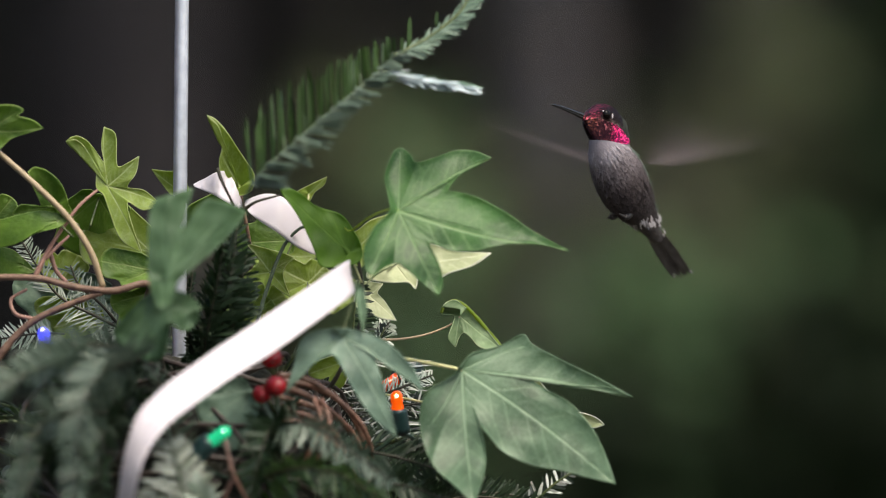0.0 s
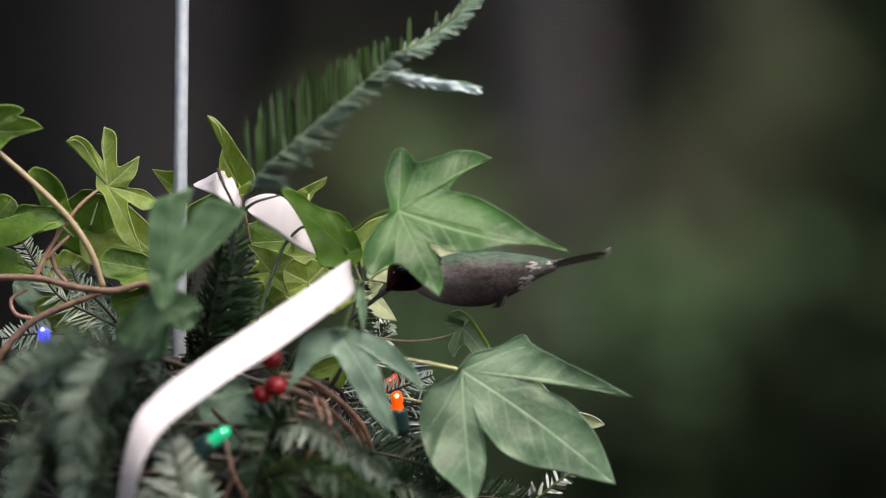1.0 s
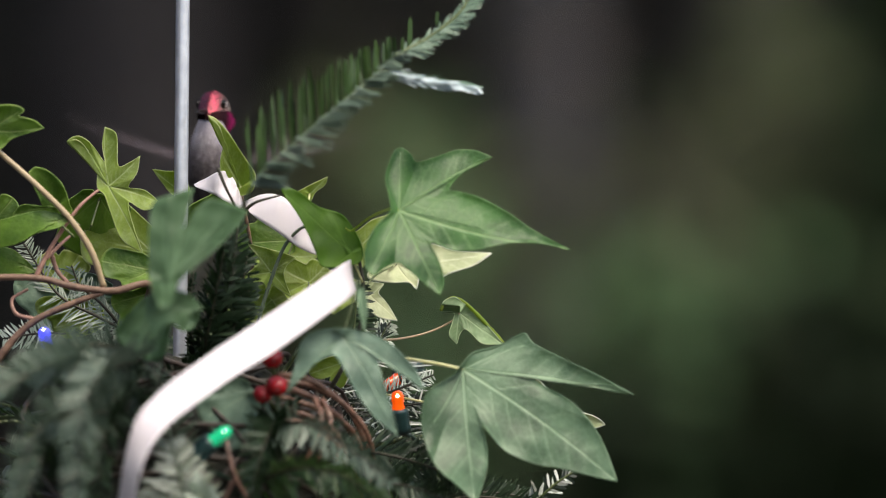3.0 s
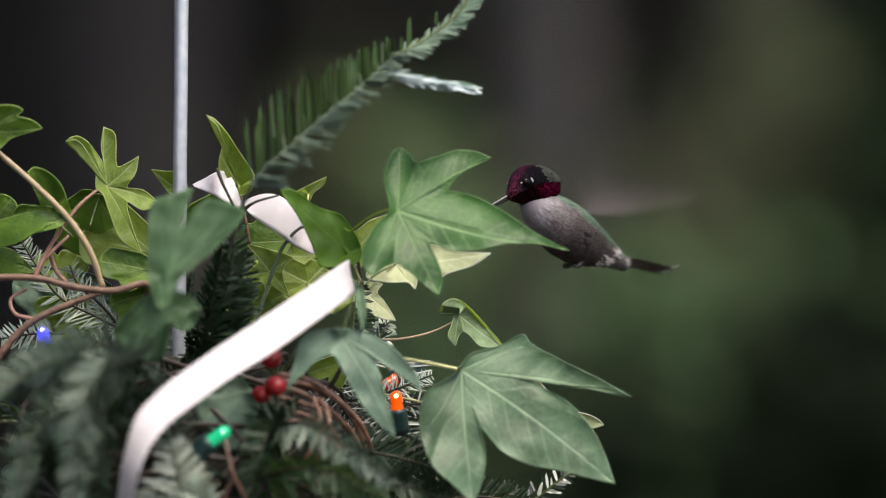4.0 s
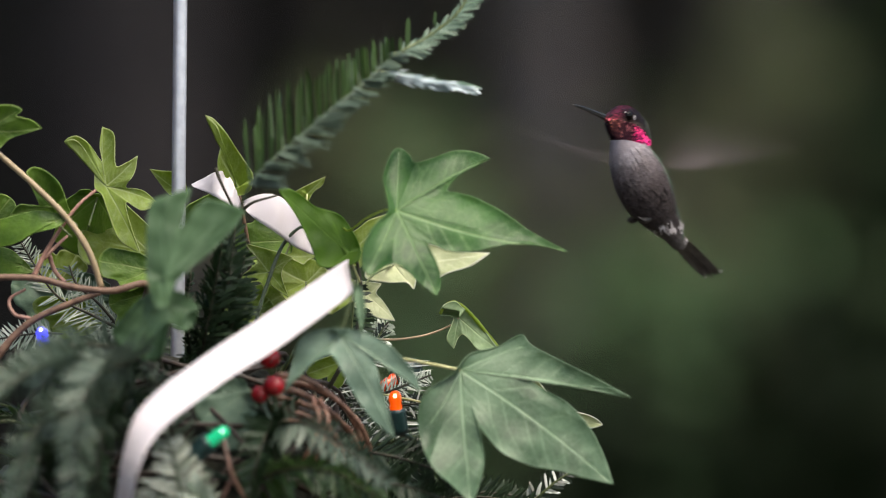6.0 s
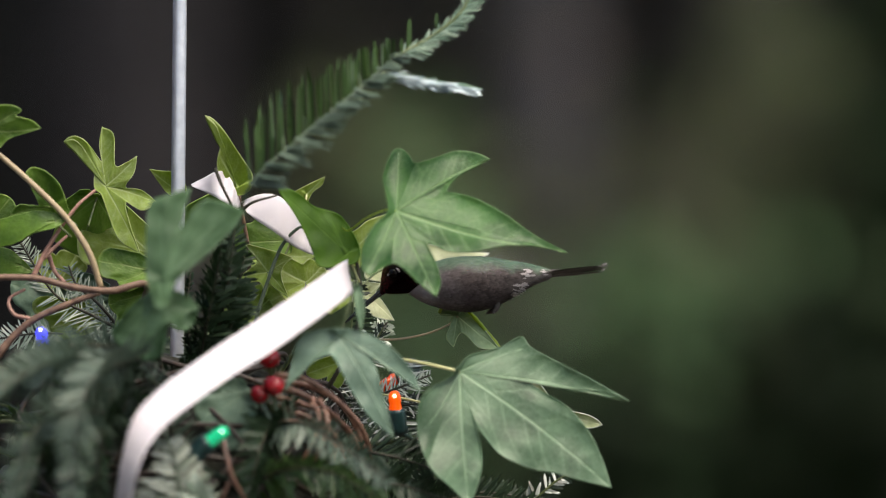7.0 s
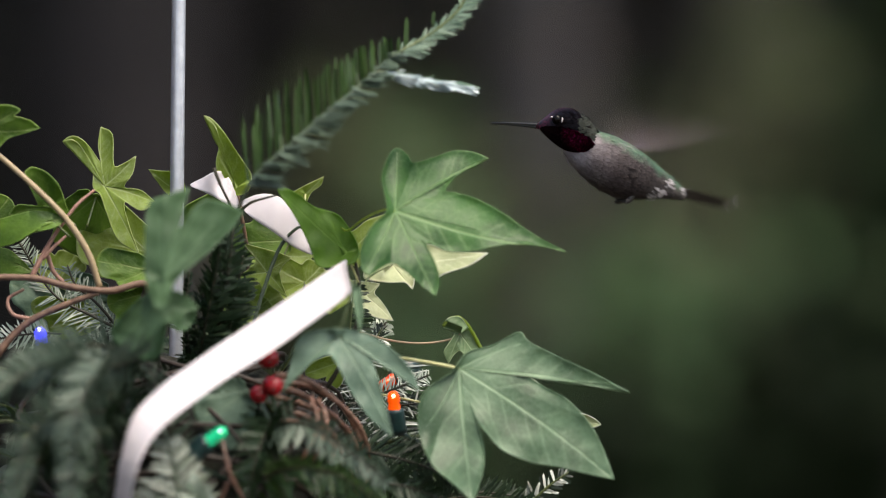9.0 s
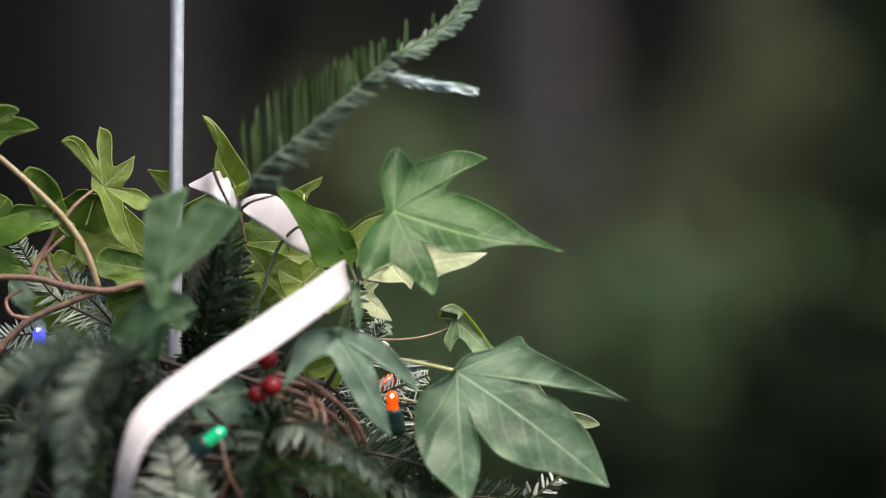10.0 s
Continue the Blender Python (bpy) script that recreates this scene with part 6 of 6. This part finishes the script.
    flight += [(7.4, 950, 278, 1075, 448, 1258, 391, -8, 4, -8), (7.47, 982, 268, 1114, 452, 1177, 552, -4, 6, -8), (7.53, 982, 268, 1114, 452, 1177, 552, -4, 6, -8),
               (7.6, 1064, 192, 1139, 407, 1231, 457, 37, 18, 40), (7.7, 1062, 205, 1133, 386, 1281, 404, 42, 22, 42),
               (7.8, 1064, 207, 1137, 397, 1240, 452, 42, 20, 42), (7.9, 1064, 209, 1132, 400, 1229, 468, 42, 19, 42),
               (8.0, 1062, 206, 1140, 400, 1238, 478, 44, 18, 42), (8.1, 1064, 209, 1112, 402, 1190, 498, 48, 18, 45)]
    flight += [(8.2, 1064, 206, 1119, 402, 1194, 468, 47, 18, 45), (8.3, 1016, 240, 1107, 400, 1199, 377, 15, 0, 10),
               (8.4, 921, 335, 1045, 469, 1180, 459, -5, -8, 0), (8.5, 735, 430, 911, 485, 1052, 485, 0, -25, 0),
               (8.6, 706, 475, 838, 542, 1019, 552, 5, -38, 0), (8.7, 702, 495, 876, 500, 1008, 452, 5, -42, 0),
               (8.8, 720, 480, 890, 506, 1022, 465, 5, -40, 0), (8.9, 928, 274, 1028, 452, 1129, 358, -8, 15, 0)]
    flight += [(9.0, 998, 220, 1160, 338, 1252, 352, 25, 1, -8), (9.1, 1010, 320, 1090, 450, 1126, 509, -60, 20, -50),
               (9.2, 1360, 850, 1440, 980, 1480, 1060, -70, 0, -70), (9.3, 1900, 1150, 1960, 1300, 2000, 1380, -75, 0, -75),
               (9.5, 3200, 1300, 3260, 1450, 3300, 1530, -80, 0, -80), (10.0, 5600, 1300, 5660, 1450, 5700, 1530, -80, 0, -80)]
    lean = []
    for t, hu, hv, vu, vv, tu, tv, turn, rise, head_turn in flight:
        c = math.cos(radians(turn))
        body = math.degrees(math.atan2((vv - hv) * abs(c), vu - hu if c > 0 else hu - vu))
        whole = math.degrees(math.atan2((tv - hv) * abs(c), tu - hu if c > 0 else hu - tu))
        body = max(-30, min(86, 0.5 * body + 0.5 * whole))
        bu, bv = hu + 233 * math.cos(radians(body)) * c, hv + 233 * math.sin(radians(body))
        tail = math.degrees(math.atan2((tv - bv) * abs(c), (tu - bu) * (1 if c > 0 else -1)))
        if tu - bu < 10 and c > 0:
            tail = body
        lean.append((t, body, max(body - 55, min(body + 35, tail)), turn, rise, head_turn))
    # how far behind the plane of focus it flies: before the leaves while it feeds, behind the pole on its way round
    depth = [(0, 0.012), (0.5, 0.012), (0.8, -0.016), (1.1, -0.016), (1.3, 0.012), (2.5, 0.02), (2.7, 0.06), (3.3, 0.06), (3.8, 0.012), (4.6, 0.01), (4.8, -0.016), (5.2, -0.016), (5.4, 0.012),
             (6.3, 0.012), (6.7, -0.016), (7.2, -0.016), (7.4, 0.012), (8.4, 0.02), (8.5, 0.032), (8.6, -0.014), (8.8, -0.016), (9.0, 0.012), (10, 0.02)]
    rows, heads, tails = [], [], []
    for row, (t, body, tail, turn, rise, head_turn) in zip(flight, lean):
        p = at(row[1] - between(DRIFT, t)[0], row[2], between(depth, t)[0])
        rows.append((t, pose(p.x, p.y, p.z, 0, body, turn)))
        m = pose(0, 0, 0, 0, -body, 0) @ pose(-0.0080 if 7.4 < t < 7.6 else 0, 0, 0, 0, 0, head_turn - turn) @ pose(0, 0, 0, 0, rise, 0)
        heads.append((t, m))
        tails.append((t, pose(0.054, 0, 0.001, 0, tail - body, 0) @ pose(0, 0, 0, -18, 0, 0)))
    walk(BIRD, rows)
    walk(HEAD, heads)
    walk(TAIL, tails)
    for wing, s in zip(WINGS, (-1, 1)):
        beats = []
        for k in range(301):
            t = k / FPS
            body = between(lean, t)[0]
            stroke = (0, 76, 26, -26, -76)[k % 5]
            level = pose(0.0230, s * 0.0085, 0.0005, 0, -body + 10, 0)
            beats.append((t, level @ pose(0, 0, 0, s * 13, 0, s * stroke)))
        walk(wing, beats)
    # leaves stirred by the wings: seconds, turn in degrees about the stalk's foot
    sway = {"lower": [(0, 0), (1, 0.1), (1.5, -0.6), (2, 0.0), (2.5, -0.9), (3.2, -0.3), (4, 0), (4.5, -0.1), (5, 0.6), (5.5, 0), (6.2, 0.2), (7, 0.9), (7.5, 1.7), (8, 0.4), (8.3, 1.4), (8.5, 3.6), (8.6, 1.8), (8.8, 0.4), (9, -1.0), (9.5, -0.8), (10, 0.8)],
            "upper": [(0, 0), (1, 0.1), (2, -0.3), (2.5, -0.3), (4, -0.1), (5, 0.4), (5.5, 0.15), (7, 0.5), (8, 0.6), (8.5, 0.6), (9, 0.25), (9.5, 0.2), (10, 0.4)],
            "hanging": [(0, 0), (2, -0.5), (2.5, -0.5), (4, 0.2), (5, 0.2), (7, 0.4), (8, 0.3), (10, 0.2)],
            "curled": [(0, 0), (0.5, 0), (0.8, 7), (1, 9), (1.3, 12), (1.6, 4), (2, -2), (2.5, -3), (3.4, -2), (4, -1), (4.5, -3), (5, 4), (5.5, 2), (6.3, 1), (6.8, 0), (7.1, 0), (7.5, 18), (8, 14), (8.5, 17), (9, 14), (9.4, 5), (10, 4)]}
    o = BRANCH.location.copy()
    walk(BRANCH, [(t, pose(o.x, o.y, o.z, 0, a, 0)) for t, a in [(0, 0), (2, -0.15), (4, 0), (5.5, -0.1), (7, 0.35), (8, 0.4), (8.5, 1.15), (8.8, 0.2), (9, 0), (9.5, 0.35), (10, 0.2)]])
    for key, table in sway.items():
        leaf = LEAVES[key]
        o = leaf.location.copy()
        walk(leaf, [(t, pose(o.x, o.y, o.z, 0, a, 0)) for t, a in table])


motions()
